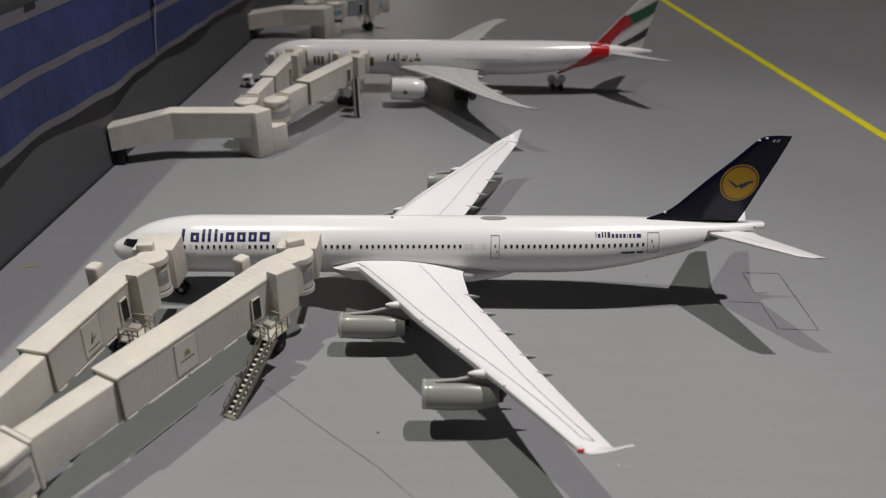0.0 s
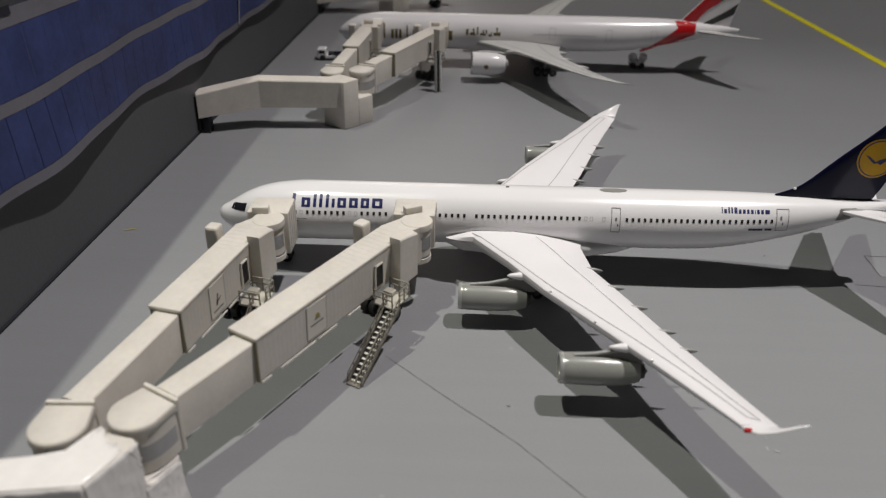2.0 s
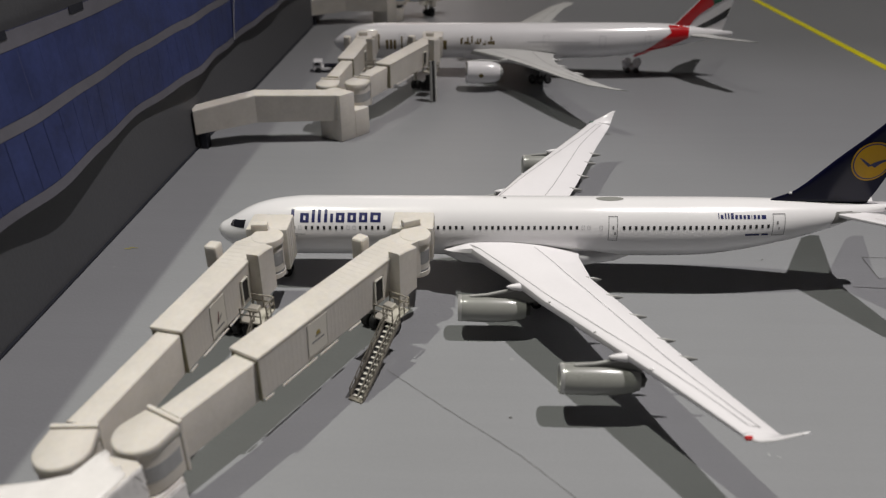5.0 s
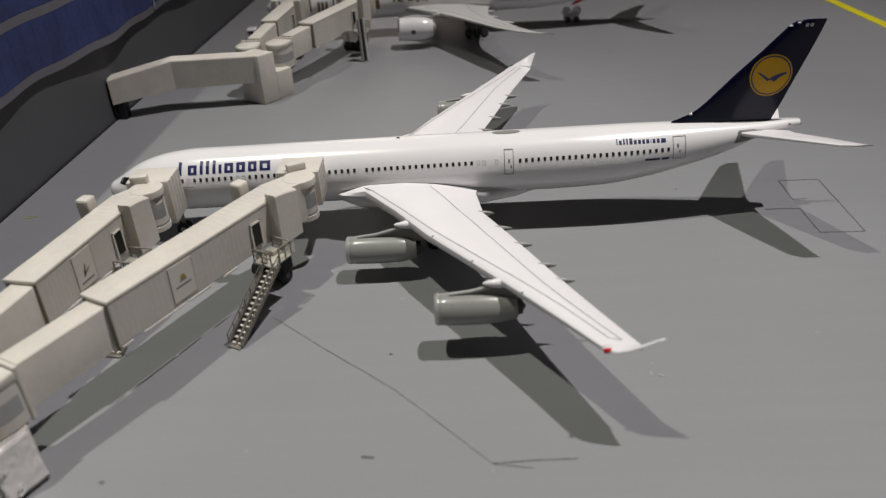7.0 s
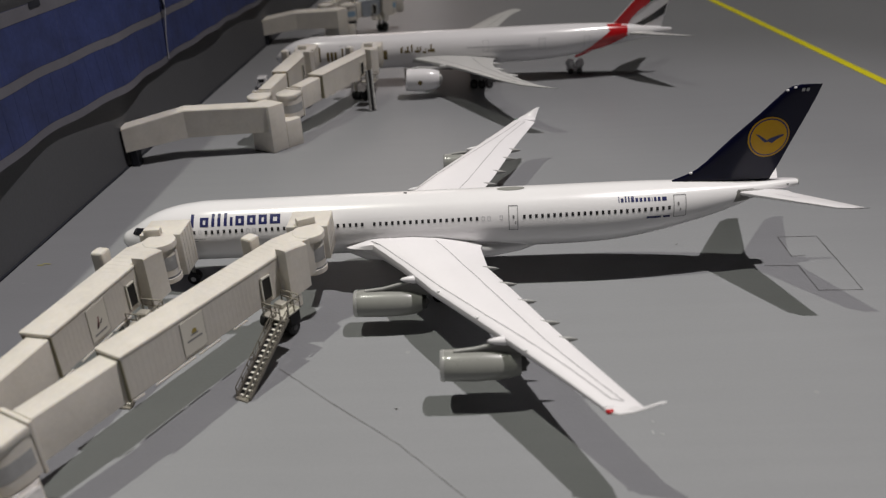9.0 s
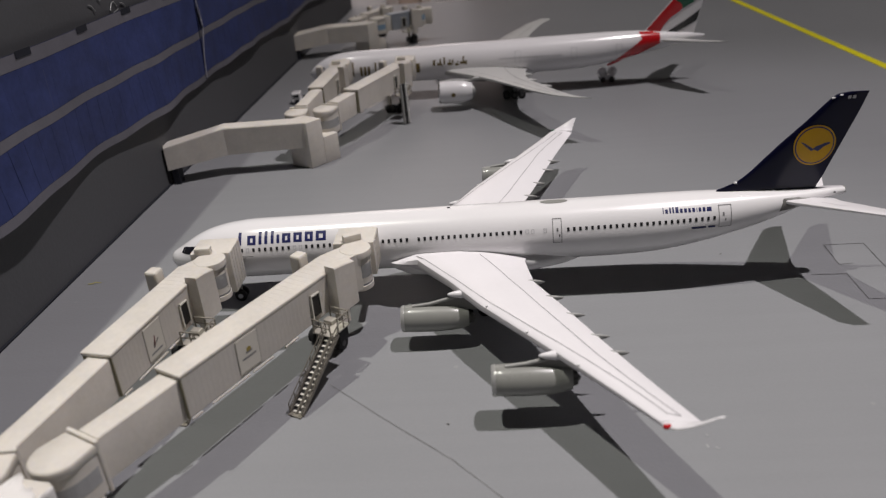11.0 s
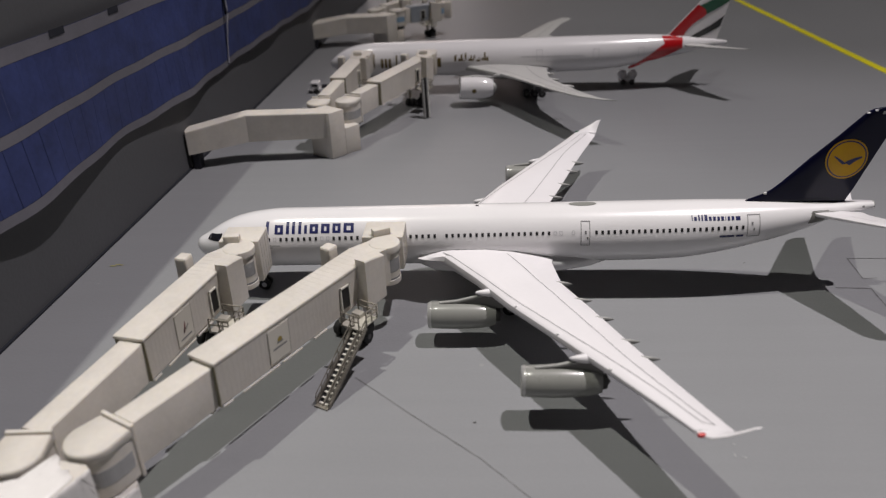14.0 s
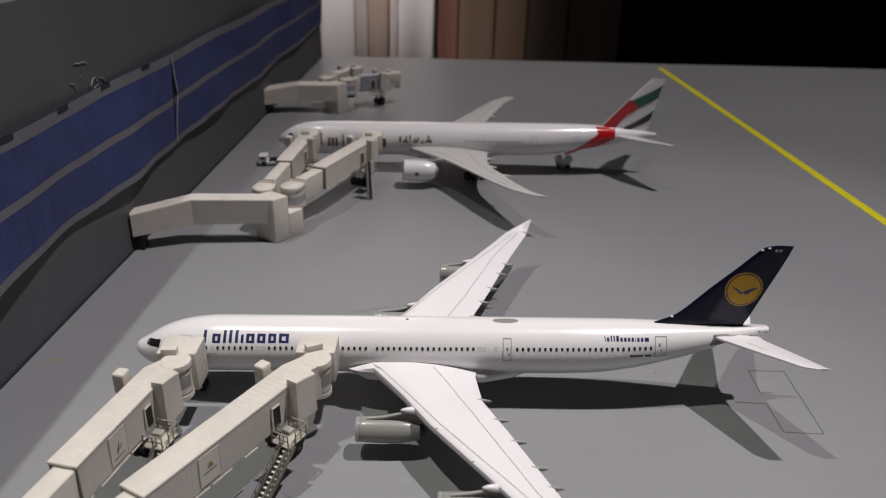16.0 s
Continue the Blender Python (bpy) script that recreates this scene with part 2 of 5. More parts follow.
def revolve(profile, axis="x", seg=28, closed=False):
    """profile: (along, radius) pairs round the x or z axis."""
    rings = []
    for a, r in profile:
        ring = []
        for k in range(seg):
            w = 2 * math.pi * k / seg
            c, s = r * math.cos(w), r * math.sin(w)
            ring.append((a, c, s) if axis == "x" else (c, s, a))
        rings.append(ring)
    if closed:
        rings.append(rings[0])
        bm = loft(rings, caps=False)
        bmesh.ops.remove_doubles(bm, verts=bm.verts, dist=1e-6)
        return bm
    return loft(rings)


def tube(path, r, seg=6, into=None):
    rings = []
    for i, p in enumerate(path):
        p = Vector(p)
        d = (Vector(path[min(i + 1, len(path) - 1)]) - Vector(path[max(i - 1, 0)])).normalized()
        side = d.cross(Vector((0, 0, 1)))
        if side.length < 1e-3:
            side = Vector((1, 0, 0))
        side.normalize()
        up = side.cross(d).normalized()
        rings.append([tuple(p + (side * math.cos(2 * math.pi * k / seg) + up * math.sin(2 * math.pi * k / seg)) * r) for k in range(seg)])
    return merge(loft(rings), into)


def ribbon(left, right, lift=(0, 0, 0)):
    """A strip between two rows of points."""
    bm = bmesh.new()
    lift = Vector(lift)
    a = [bm.verts.new(Vector(p) + lift) for p in left]
    b = [bm.verts.new(Vector(p) + lift) for p in right]
    for i in range(len(a) - 1):
        bm.faces.new((a[i], a[i + 1], b[i + 1], b[i]))
    return bm


# ---------------------------------------------------------------- airliners
def lerp(rows, x, k):
    for a, b in zip(rows, rows[1:]):
        if x <= b[0]:
            f = 0 if b[0] == a[0] else (x - a[0]) / (b[0] - a[0])
            f = max(0.0, min(1.0, f))
            return a[k] + (b[k] - a[k]) * f
    return rows[-1][k]


class Hull:
    """A fuselage: stations of (along, half width, bottom, top), heights from an axis that rises slightly to the tail."""

    def __init__(self, stations, z0, rise):
        self.z0, self.rise = z0, rise
        xs = [s[0] for s in stations]
        self.rows = []
        n = 70
        for i in range(n + 1):
            x = xs[0] + (xs[-1] - xs[0]) * (i / n) ** (1.35 if i / n < 0.5 else 1.0)
            if i / n >= 0.5:
                x0 = xs[0] + (xs[-1] - xs[0]) * 0.5 ** 1.35
                x = x0 + (xs[-1] - x0) * (i / n - 0.5) / 0.5
            self.rows.append((x, *(self.smooth(stations, x, k) for k in (1, 2, 3))))

    @staticmethod
    def smooth(st, x, k):
        """Monotone cubic through the stations."""
        for i, (a, b) in enumerate(zip(st, st[1:])):
            if x <= b[0]:
                h = b[0] - a[0]
                f = (x - a[0]) / h
                d = (b[k] - a[k]) / h

                def slope(j):
                    if j <= 0 or j >= len(st) - 1:
                        return (st[min(j + 1, len(st) - 1)][k] - st[max(j - 1, 0)][k]) / (st[min(j + 1, len(st) - 1)][0] - st[max(j - 1, 0)][0])
                    p = (st[j][k] - st[j - 1][k]) / (st[j][0] - st[j - 1][0])
                    q = (st[j + 1][k] - st[j][k]) / (st[j + 1][0] - st[j][0])
                    return 0.0 if p * q <= 0 else 2 * p * q / (p + q)

                m0, m1 = slope(i), slope(i + 1)
                return ((2 * f ** 3 - 3 * f * f + 1) * a[k] + (f ** 3 - 2 * f * f + f) * h * m0 + (3 * f * f - 2 * f ** 3) * b[k] + (f ** 3 - f * f) * h * m1)
        return st[-1][k]

    def axis(self, x):
        return self.z0 + self.rise * x

    def ring(self, row, seg=36):
        x, w, lo, hi = row
        c, h = (lo + hi) / 2 + self.axis(x), (hi - lo) / 2
        return [(x, w * math.sin(2 * math.pi * k / seg), c + h * math.cos(2 * math.pi * k / seg)) for k in range(seg)]

    def bm(self):
        return loft([self.ring(r) for r in self.rows])

    def side(self, x, z, out=0.05):
        """The point of the flank that faces -y, at a height above the ground."""
        w, lo, hi = (lerp(self.rows, x, k) for k in (1, 2, 3))
        c, h = (lo + hi) / 2 + self.axis(x), (hi - lo) / 2
        s = max(-0.999, min(0.999, (z - c) / h))
        y = -w * math.sqrt(1 - s * s)
        n = Vector((0, y / (w * w), (z - c) / (h * h))).normalized()
        return Vector((x, y, z)) + n * out

    def decal(self, corners, out=0.05, nx=3, nz=3):
        """A patch on the flank: corners (x, z) of its lower left, lower right, upper right, upper left."""
        (ax, az), (bx, bz), (cx, cz), (dx, dz) = corners
        bm = bmesh.new()
        g = []
        for j in range(nz + 1):
            v = j / nz
            g.append([])
            for i in range(nx + 1):
                u = i / nx
                x = (ax * (1 - u) + bx * u) * (1 - v) + (dx * (1 - u) + cx * u) * v
                z = (az * (1 - u) + bz * u) * (1 - v) + (dz * (1 - u) + cz * u) * v
                g[-1].append(bm.verts.new(self.side(x, z, out)))
        for j in range(nz):
            for i in range(nx):
                bm.faces.new((g[j][i], g[j][i + 1], g[j + 1][i + 1], g[j + 1][i]))
        return bm

    def bar(self, x0, x1, z0, z1, out=0.05):
        return self.decal(((x0, z0), (x1, z0), (x1, z1), (x0, z1)), out, max(1, int((x1 - x0) / 1.5)), max(2, int((z1 - z0) / 0.6)))

    def outline(self, x0, x1, z0, z1, wide=0.13, out=0.06):
        bm = bmesh.new()
        for c in ((x0, x1, z0, z0 + wide), (x0, x1, z1 - wide, z1), (x0, x0 + wide, z0, z1), (x1 - wide, x1, z0, z1)):
            merge(self.bar(*c, out=out), bm)
        return bm


FOIL = [(1.0, 0.02), (0.85, 0.22), (0.65, 0.42), (0.42, 0.52), (0.2, 0.48), (0.05, 0.37), (0.01, 0.24), (0.0, 0.05),
        (0.01, -0.20), (0.05, -0.33), (0.2, -0.42), (0.42, -0.44), (0.65, -0.32), (0.85, -0.14), (1.0, -0.02)]


def foil(le, te, y, z, thick, side=1, twist=0.0):
    return [(le + (te - le) * a, side * y, z + thick * t + twist * (a - 0.3)) for a, t in FOIL]


def wing_top(sections, y, a, lift=0.06):
    """A point on a wing's upper side: y out along the span, a the share of the chord from the leading edge."""
    le, te, z, th = (lerp([(s[2], s[0], s[1], s[3], s[4]) for s in sections], y, k) for k in (1, 2, 3, 4))
    up = lerp(sorted(FOIL[:8]), a, 1)
    return Vector((le + (te - le) * a, y, z + th * up - 0.5 * (a - 0.3) + lift))


def wing_line(sections, stops, side, wide=0.135):
    """A printed panel line over the upper side, through (y, a) stops."""
    pts = []
    for (y0, a0), (y1, a1) in zip(stops, stops[1:]):
        n = max(2, int(max(abs(y1 - y0), abs(a1 - a0) * 20) / 2))
        pts += [wing_top(sections, y0 + (y1 - y0) * i / n, a0 + (a1 - a0) * i / n) for i in range(n)]
    pts.append(wing_top(sections, *stops[-1]))
    left, right = [], []
    for i, p in enumerate(pts):
        d = pts[min(i + 1, len(pts) - 1)] - pts[max(i - 1, 0)]
        s = Vector((-d.y, d.x, 0)).normalized() * wide / 2
        for q, out in ((p + s, left), (p - s, right)):
            out.append((q.x, side * q.y, q.z))
    return ribbon(left, right)


def nacelle(parent, x, y, z, length, radius, skin, name="engine", lip=SILVER, label=""):
    r = radius
    shell = revolve([(length * 0.62, r * 0.60), (length * 0.3, r * 0.72), (0.6, r * 0.80), (0.15, r * 0.84), (0, r * 0.90), (0.25, r * 0.96), (length * 0.14, r * 1.0),
                     (length * 0.4, r * 1.03), (length * 0.66, r * 0.98), (length * 0.80, r * 0.88), (length * 0.92, r * 0.70), (length * 0.92, r * 0.62), (length * 0.62, r * 0.60)], closed=True, seg=32)
    eng = part(name, turned(shell, Matrix.Translation((x, y, z))), skin, parent, label, smooth=35)
    ring = revolve([(0.55, r * 0.80), (0.1, r * 0.85), (-0.04, r * 0.905), (0.2, r * 0.975), (0.75, r * 1.004), (0.75, r * 0.95)], closed=True, seg=32)
    part("inlet_lip", turned(ring, Matrix.Translation((x, y, z))), lip, eng, "bright silver inlet lip", smooth=50)
    fan = revolve([(1.6, 0.05), (2.2, r * 0.25), (2.7, r * 0.28), (2.75, r * 0.76), (3.0, r * 0.76)], seg=24)
    part("fan", turned(fan, Matrix.Translation((x, y, z))), DARK_METAL, eng, "dark fan disc", smooth=30)
    core = revolve([(length * 0.60, r * 0.55), (length * 0.90, r * 0.55), (length * 0.98, r * 0.46), (length * 0.98, r * 0.30), (length * 1.0, r * 0.2), (length * 1.02, r * 0.05)], seg=28)
    part("exhaust", turned(core, Matrix.Translation((x, y, z))), DARK_METAL if skin is ENGINE_GREY else FAIRING_GREY, eng, "dark exhaust nozzle", smooth=35)
    return eng


def pylon(parent, nx, y, nz, length, r, wing_le, wing_z, skin):
    """A thin blade between nacelle and wing, with a rounded strut along its top and a pale horn where it meets the leading edge."""
    top = nz + r * 0.98
    rings = []
    for x, half, lo, hi in ((nx + length * 0.22, 0.10, top - 0.5, top + 0.05), (nx + length * 0.45, 0.26, top - 0.6, top + 0.55), (wing_le - 1.2, 0.34, top - 0.7, wing_z - 0.35),
                            (wing_le + 0.8, 0.42, top - 0.8, wing_z - 0.2), (wing_le + 3.0, 0.42, top - 1.0, wing_z - 0.2), (wing_le + 7.5, 0.15, wing_z - 0.7, wing_z - 0.2)):
        rings.append([(x, y - half, lo), (x, y + half, lo), (x, y + half, hi - 0.15), (x, y + half * 0.5, hi), (x, y - half * 0.5, hi), (x, y - half, hi - 0.15)])
    # blade coloured darker than its strut, in place of shade
    p = part("pylon", loft(rings), PYLON_SHADE_SLOT_GREY, parent, "pylon blade darkened for shade", smooth=45)
    part("pylon_strut", tube([(nx + length * 0.16, y, top + 0.05), (nx + length * 0.40, y, top + 0.5), (wing_le - 1.6, y, wing_z - 0.8), (wing_le + 0.4, y, wing_z - 0.2)], 0.42, 8), skin, p, "grey strut along the pylon", smooth=60)
    horn = revolve([(-2.7, 0.1), (-2.3, 0.38), (-1.2, 0.66), (0.2, 0.9), (1.4, 0.75), (2.8, 0.1)], seg=16)
    part("pylon_horn", turned(horn, Matrix.Translation((wing_le - 0.1, y, wing_z - 0.05))), WING_WHITE if skin is FAIRING_GREY else skin, p, "pale rounded horn at the leading edge", smooth=60)
    return p


def wheel_set(parent, name, x, y, z_top, wheels, r, gap, hub_mat=HUB):
    leg = part(name, tube([(x, y, z_top), (x, y, r)], 0.45, 8), FAIRING_GREY, parent, smooth=30)
    tyre = None
    for dx in wheels:
        for s in (-1, 1):
            if tyre is None:
                tyre = mesh_of("tyre", turned(revolve([(-0.55, r * 0.45), (-0.55, r * 0.8), (-0.35, r), (0.35, r), (0.55, r * 0.8), (0.55, r * 0.45)], seg=18), Matrix.Rotation(radians(90), 4, "Z")), RUBBER, 40)
                hub = mesh_of("hub", turned(revolve([(-0.6, r * 0.1), (-0.6, r * 0.42), (0.6, r * 0.42), (0.6, r * 0.1)], seg=14), Matrix.Rotation(radians(90), 4, "Z")), hub_mat)
            for nm, me in (("tyre", tyre), ("hub", hub)):
                w = part(nm, me, None, leg)
                w.location = ((x + dx) / 1000, (y + s * gap) / 1000, r / 1000)
    return leg


def fairings(parent, sections, ys, side, skin, size=1.0):
    for y in ys:
        le, te, z = (lerp([(s[2], s[0], s[1], s[3]) for s in sections], y, k) for k in (1, 2, 3))
        rings = []
        for d, r in ((-5.2, 0.08), (-3.6, 0.62), (-1.4, 0.86), (0.6, 0.72), (2.0, 0.42), (2.9, 0.06)):
            rings.append([(te + d * size, side * y + r * size * 0.55 * math.cos(2 * math.pi * k / 10), z - 0.75 * size + r * size * math.sin(2 * math.pi * k / 10)) for k in range(10)])
        part("flap_fairing", loft(rings), skin, parent, "grey flap track fairing", smooth=60)


def fin_mesh(le0, te0, z0, le1, te1, z1, thick, cut=1.8):
    rings = []
    for f, th in ((0.0, 1.0), (0.25, 0.85), (0.5, 0.7), (0.75, 0.58), (0.93, 0.48), (1.0, 0.40)):
        le, te, z = le0 + (le1 - le0) * f, te0 + (te1 - te0) * f, z0 + (z1 - z0) * f
        if f == 1.0:
            le += cut
        elif f > 0.9:
            le += cut * 0.35
        rings.append([(le + (te - le) * a, thick * th * t, z) for a, t in FOIL])
    return loft(rings)


def window_row(plane, hull, x0, x1, z0, z1, step, mat=INK, name="window", w=0.56, h=0.78, skip=()):
    n = int(round((x1 - x0) / step))
    me = None
    for i in range(n + 1):
        if i in skip:
            continue
        x = x0 + (x1 - x0) * i / n
        z = z0 + (z1 - z0) * i / n
        p = hull.side(x, z, 0.05)
        if me is None or abs(p.y - ref.y) > 0.12:
            bm = hull.bar(x - w / 2, x + w / 2, z - h / 2, z + h / 2)
            bmesh.ops.translate(bm, verts=bm.verts, vec=-p)
            me, ref = mesh_of(name, bm, mat), p
        part(name, me, None, plane).location = p / 1000


# ---- four-engined airliner
def four_engine_airliner():
    plane = thing("model_airliner", 0, 0, 0, 0, "white die-cast four-engined model airliner with navy tail and yellow disc", "model airplane")
    hull = Hull([(0, 0.25, -1.75, -1.25), (0.6, 1.55, -3.0, 0.15), (2.0, 2.75, -4.25, 0.95), (4.2, 4.0, -5.45, 2.25), (7.0, 5.1, -6.25, 3.9), (11, 6.1, -6.8, 5.5), (16, 6.75, -7.03, 6.55), (22, 7.05, -7.05, 7.05),
                 (60, 7.05, -7.05, 7.05), (104, 7.05, -7.05, 7.05), (115, 6.95, -6.7, 7.05), (125, 6.35, -5.3, 7.0), (135, 5.2, -2.9, 6.8), (145, 3.7, 0.4, 6.5), (152, 2.35, 3.5, 6.35), (157.6, 1.45, 4.4, 6.5), (159, 1.25, 4.6, 6.35)], 13.3, 0.011)
    body = part("fuselage", hull.bm(), PAINT_WHITE, plane, "glossy white fuselage", smooth=40)
    # belly fairing where the wings join
    rings = []
    for x, w, lo, hi in ((52.5, 0.6, 9.2, 10.6), (55, 4.2, 7.2, 10.2), (59, 6.6, 6.2, 10.8), (66, 7.75, 5.7, 12.6), (78, 7.75, 5.7, 12.3), (88, 7.3, 6.1, 11.6), (95, 5.4, 6.8, 10.8), (101, 1.6, 7.6, 9.2)):
        c, h = (lo + hi) / 2, (hi - lo) / 2
        rings.append([(x, w * math.copysign(abs(math.sin(a)) ** 0.75, math.sin(a)), c + h * math.copysign(abs(math.cos(a)) ** 0.75, math.cos(a))) for a in [2 * math.pi * k / 28 for k in range(28)]])
    part("belly_fairing", loft(rings), PAINT_WHITE, plane, smooth=50)
    # wings: leading edge, trailing edge, span, height, thickness
    S = [(57.0, 86.3, 5.5, 10.5, 5.0), (61.0, 85.7, 9.0, 10.9, 4.8), (68.4, 86.9, 20.1, 11.7, 3.7), (75.0, 91.8, 31.6, 12.4, 3.1), (85.1, 97.6, 46.5, 13.4, 2.6), (91.2, 101.3, 55.6, 14.05, 2.2), (97.3, 105.35, 64.9, 14.6, 1.7), (101.9, 108.6, 72.3, 15.1, 1.2)]
    for side in (-1, 1):
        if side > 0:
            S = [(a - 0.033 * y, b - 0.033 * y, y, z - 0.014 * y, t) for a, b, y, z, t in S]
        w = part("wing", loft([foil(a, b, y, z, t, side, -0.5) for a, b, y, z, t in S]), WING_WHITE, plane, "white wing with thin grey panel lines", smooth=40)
        # slightly greyer colour stands in for shade along the leading edge
        edge = []
        for a, b, y, z, t in S[1:]:
            f = foil(a - 0.05, b, y, z, t * 1.04, side, -0.5)
            edge.append([f[i] for i in (6, 7, 8, 9, 10)])
        part("leading_edge", loft(edge, closed=False, caps=False), EDGE_SHADE, w, "leading edge strip tinted for shade", smooth=60)
        for stops in ([(7.5, 0.05), (18, 0.065), (28, 0.10), (36, 0.135), (44, 0.17), (50, 0.22), (57, 0.28), (62, 0.33), (70.5, 0.375), (70.9, 0.62)], [(8.6, 0.59), (20, 0.69), (27, 0.69), (36, 0.66), (45, 0.62), (53, 0.56), (60, 0.55), (66, 0.57), (70.9, 0.62)]):
            part("panel_line", wing_line(S, stops, side), PANEL_INK, w)
        for y in (33, 44, 56):
            p = wing_top(S, y, 0.035, 0.05)
            part("slat_joint", turned(revolve([(-0.25, 0.05), (-0.2, 0.28), (0.2, 0.28), (0.25, 0.05)], seg=10), Matrix.Translation((p.x, side * p.y, p.z))), PAINT_WHITE, w, smooth=40)
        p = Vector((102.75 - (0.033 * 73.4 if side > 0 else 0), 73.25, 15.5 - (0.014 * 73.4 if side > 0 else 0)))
        part("navigation_light", turned(revolve([(-0.7, 0.05), (-0.45, 0.42), (0.45, 0.42), (0.7, 0.05)], seg=12), Matrix.Translation((p.x, side * p.y, p.z - 0.05))), RED if side < 0 else GREEN, w, "painted wing-tip light", smooth=60)
        # pointed lip where the leading edge runs into the fuselage
        lip = []
        for x, y0, y1, lo, hi in ((54.7, 6.9, 7.3, 10.95, 11.1), (56.0, 6.0, 8.0, 10.95, 11.45), (57.6, 5.5, 8.5, 11.0, 12.0), (59.2, 5.2, 8.8, 11.05, 12.5), (60.6, 5.0, 9.0, 11.1, 12.9), (63.5, 5.0, 9.6, 11.1, 13.1)):
            lip.append([(x, side * y0, lo), (x, side * (y1 - 0.15), lo), (x, side * y1, lo + 0.15), (x, side * (y1 - 0.25), (lo + 2 * hi) / 3), (x, side * (y0 + y1) / 2, hi), (x, side * y0, hi)])
        part("wing_root_lip", loft(lip), WING_WHITE, w, "white pointed lip at the wing root", smooth=50)
        # upturned tip
        rings = []
        for le, te, th, lean in (((101.9, 72.3, 15.1), (108.6, 72.3, 15.15), 1.15, 0.0), ((102.75, 73.5, 15.35), (108.75, 72.6, 15.55), 0.95, 0.2), ((103.9, 74.35, 15.75), (109.0, 73.1, 16.1), 0.75, 0.5),
                                 ((105.8, 74.9, 16.6), (109.5, 74.0, 17.2), 0.6, 0.8), ((107.8, 75.2, 17.7), (110.0, 74.8, 18.1), 0.5, 0.95), ((109.4, 75.4, 18.6), (110.5, 75.4, 18.8), 0.3, 1.0)):
            ring = []
            for a, t in FOIL:
                x, y, z = (p + (q - p) * a for p, q in zip(le, te))
                y, z = y - th * t * lean, z + th * t * (1 - lean * 0.7)
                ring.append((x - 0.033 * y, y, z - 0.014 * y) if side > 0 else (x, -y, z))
            rings.append(ring)
        part("winglet", loft(rings), WING_WHITE, plane, "white upturned wing tip", smooth=50)
        for ey, ex, ez in ((24.7, 58.1, 6.45), (51.0, 76.8, 8.7)):
            nacelle(plane, ex, side * ey, ez, 15.8, 2.95, ENGINE_GREY, lip=LIP_GREY, label="grey engine nacelle")
            le = lerp([(s[2], s[0]) for s in S], ey, 1)
            wz = lerp([(s[2], s[3]) for s in S], ey, 1)
            pylon(plane, ex, side * ey, ez, 15.8, 2.95, le, wz, FAIRING_GREY)
        fairings(plane, S, (19.6, 27.5, 35.4, 44.2, 50.3), side, FAIRING_GREY, 0.85)
        # tailplane
        T = [(143.6, 156.6, 1.2, 19.0, 1.5), (145.6, 156.8, 4.2, 19.6, 1.35), (151.8, 160.0, 14.0, 21.95, 0.95), (157.4, 162.7, 22.6, 24.0, 0.6), (160.2, 163.4, 24.2, 24.5, 0.35)]
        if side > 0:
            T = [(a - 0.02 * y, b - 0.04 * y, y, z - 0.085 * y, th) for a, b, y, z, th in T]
        t = part("tailplane", loft([foil(a, b, y, z, th, side) for a, b, y, z, th in T]), WING_WHITE, plane, "white tailplane", smooth=40)
        part("tailplane_root", loft([foil(a - 0.9, b - 1.5, y, z, th * 1.5, side) for a, b, y, z, th in T[:1] + [(145.0, 155.0, 3.3, 19.2, 1.4)]]), FAIRING_GREY, plane, "grey tailplane root joint", smooth=40)
        if side < 0:
            part("tailplane_slot", hull.decal(((143.7, 17.6), (147.4, 17.9), (148.4, 20.3), (144.7, 20.2)), 0.10, 6, 6), PYLON_SHADE_SLOT_GREY, plane, "grey slot round the tailplane root", smooth=50)
        for stops in ([(5, 0.66), (22, 0.66)], [(8, 0.30), (12.5, 0.30)], [(12.5, 0.30), (12.5, 0.50)], [(12.5, 0.50), (8, 0.50)]):
            part("panel_line", wing_line(T, stops, side, 0.13), PALE_LINE, t)
    # fin with its long concave fillet: height, leading edge, thickness
    back = [(20.4, 152.4), (22.0, 152.9), (24.4, 154.0), (29.2, 155.8), (39.8, 159.9), (43.3, 160.95)]
    rows = [(20.6, 130.0, 0.7), (22.0, 130.5, 0.75), (22.5, 131.9, 0.85), (23.6, 134.5, 1.05), (24.5, 135.9, 1.25), (26.2, 137.8, 1.5), (29.0, 140.4, 1.5), (32.0, 143.2, 1.4), (37.1, 148.4, 1.1), (40.7, 151.8, 0.95), (42.3, 153.3, 0.85), (43.0, 154.6, 0.75), (43.3, 156.2, 0.55)]

    def fin_point(x, z, out=0.03):
        """A point just off the side of the fin that faces -y."""
        le, th, te = lerp(rows, z, 1), lerp(rows, z, 2), lerp(back, z, 1)
        return (x, -th * lerp(sorted(FOIL[:8]), max(0.0, min(1.0, (x - le) / (te - le))), 1) - out, z)

    fin = part("fin", loft([[(le + (lerp(back, z, 1) - le) * a, th * t, z) for a, t in FOIL] for z, le, th in rows]), NAVY, plane, "glossy navy tail fin", smooth=40)

    def fin_disc(name, r, out, mat, label=""):
        bm = bmesh.new()
        rings = [[bm.verts.new(fin_point(150.85 + r * f * math.cos(2 * math.pi * k / 40), 31.75 + r * f * math.sin(2 * math.pi * k / 40), out)) for k in range(40)] for f in (0.02, 0.35, 0.7, 1.0)]
        bm.faces.new(rings[0])
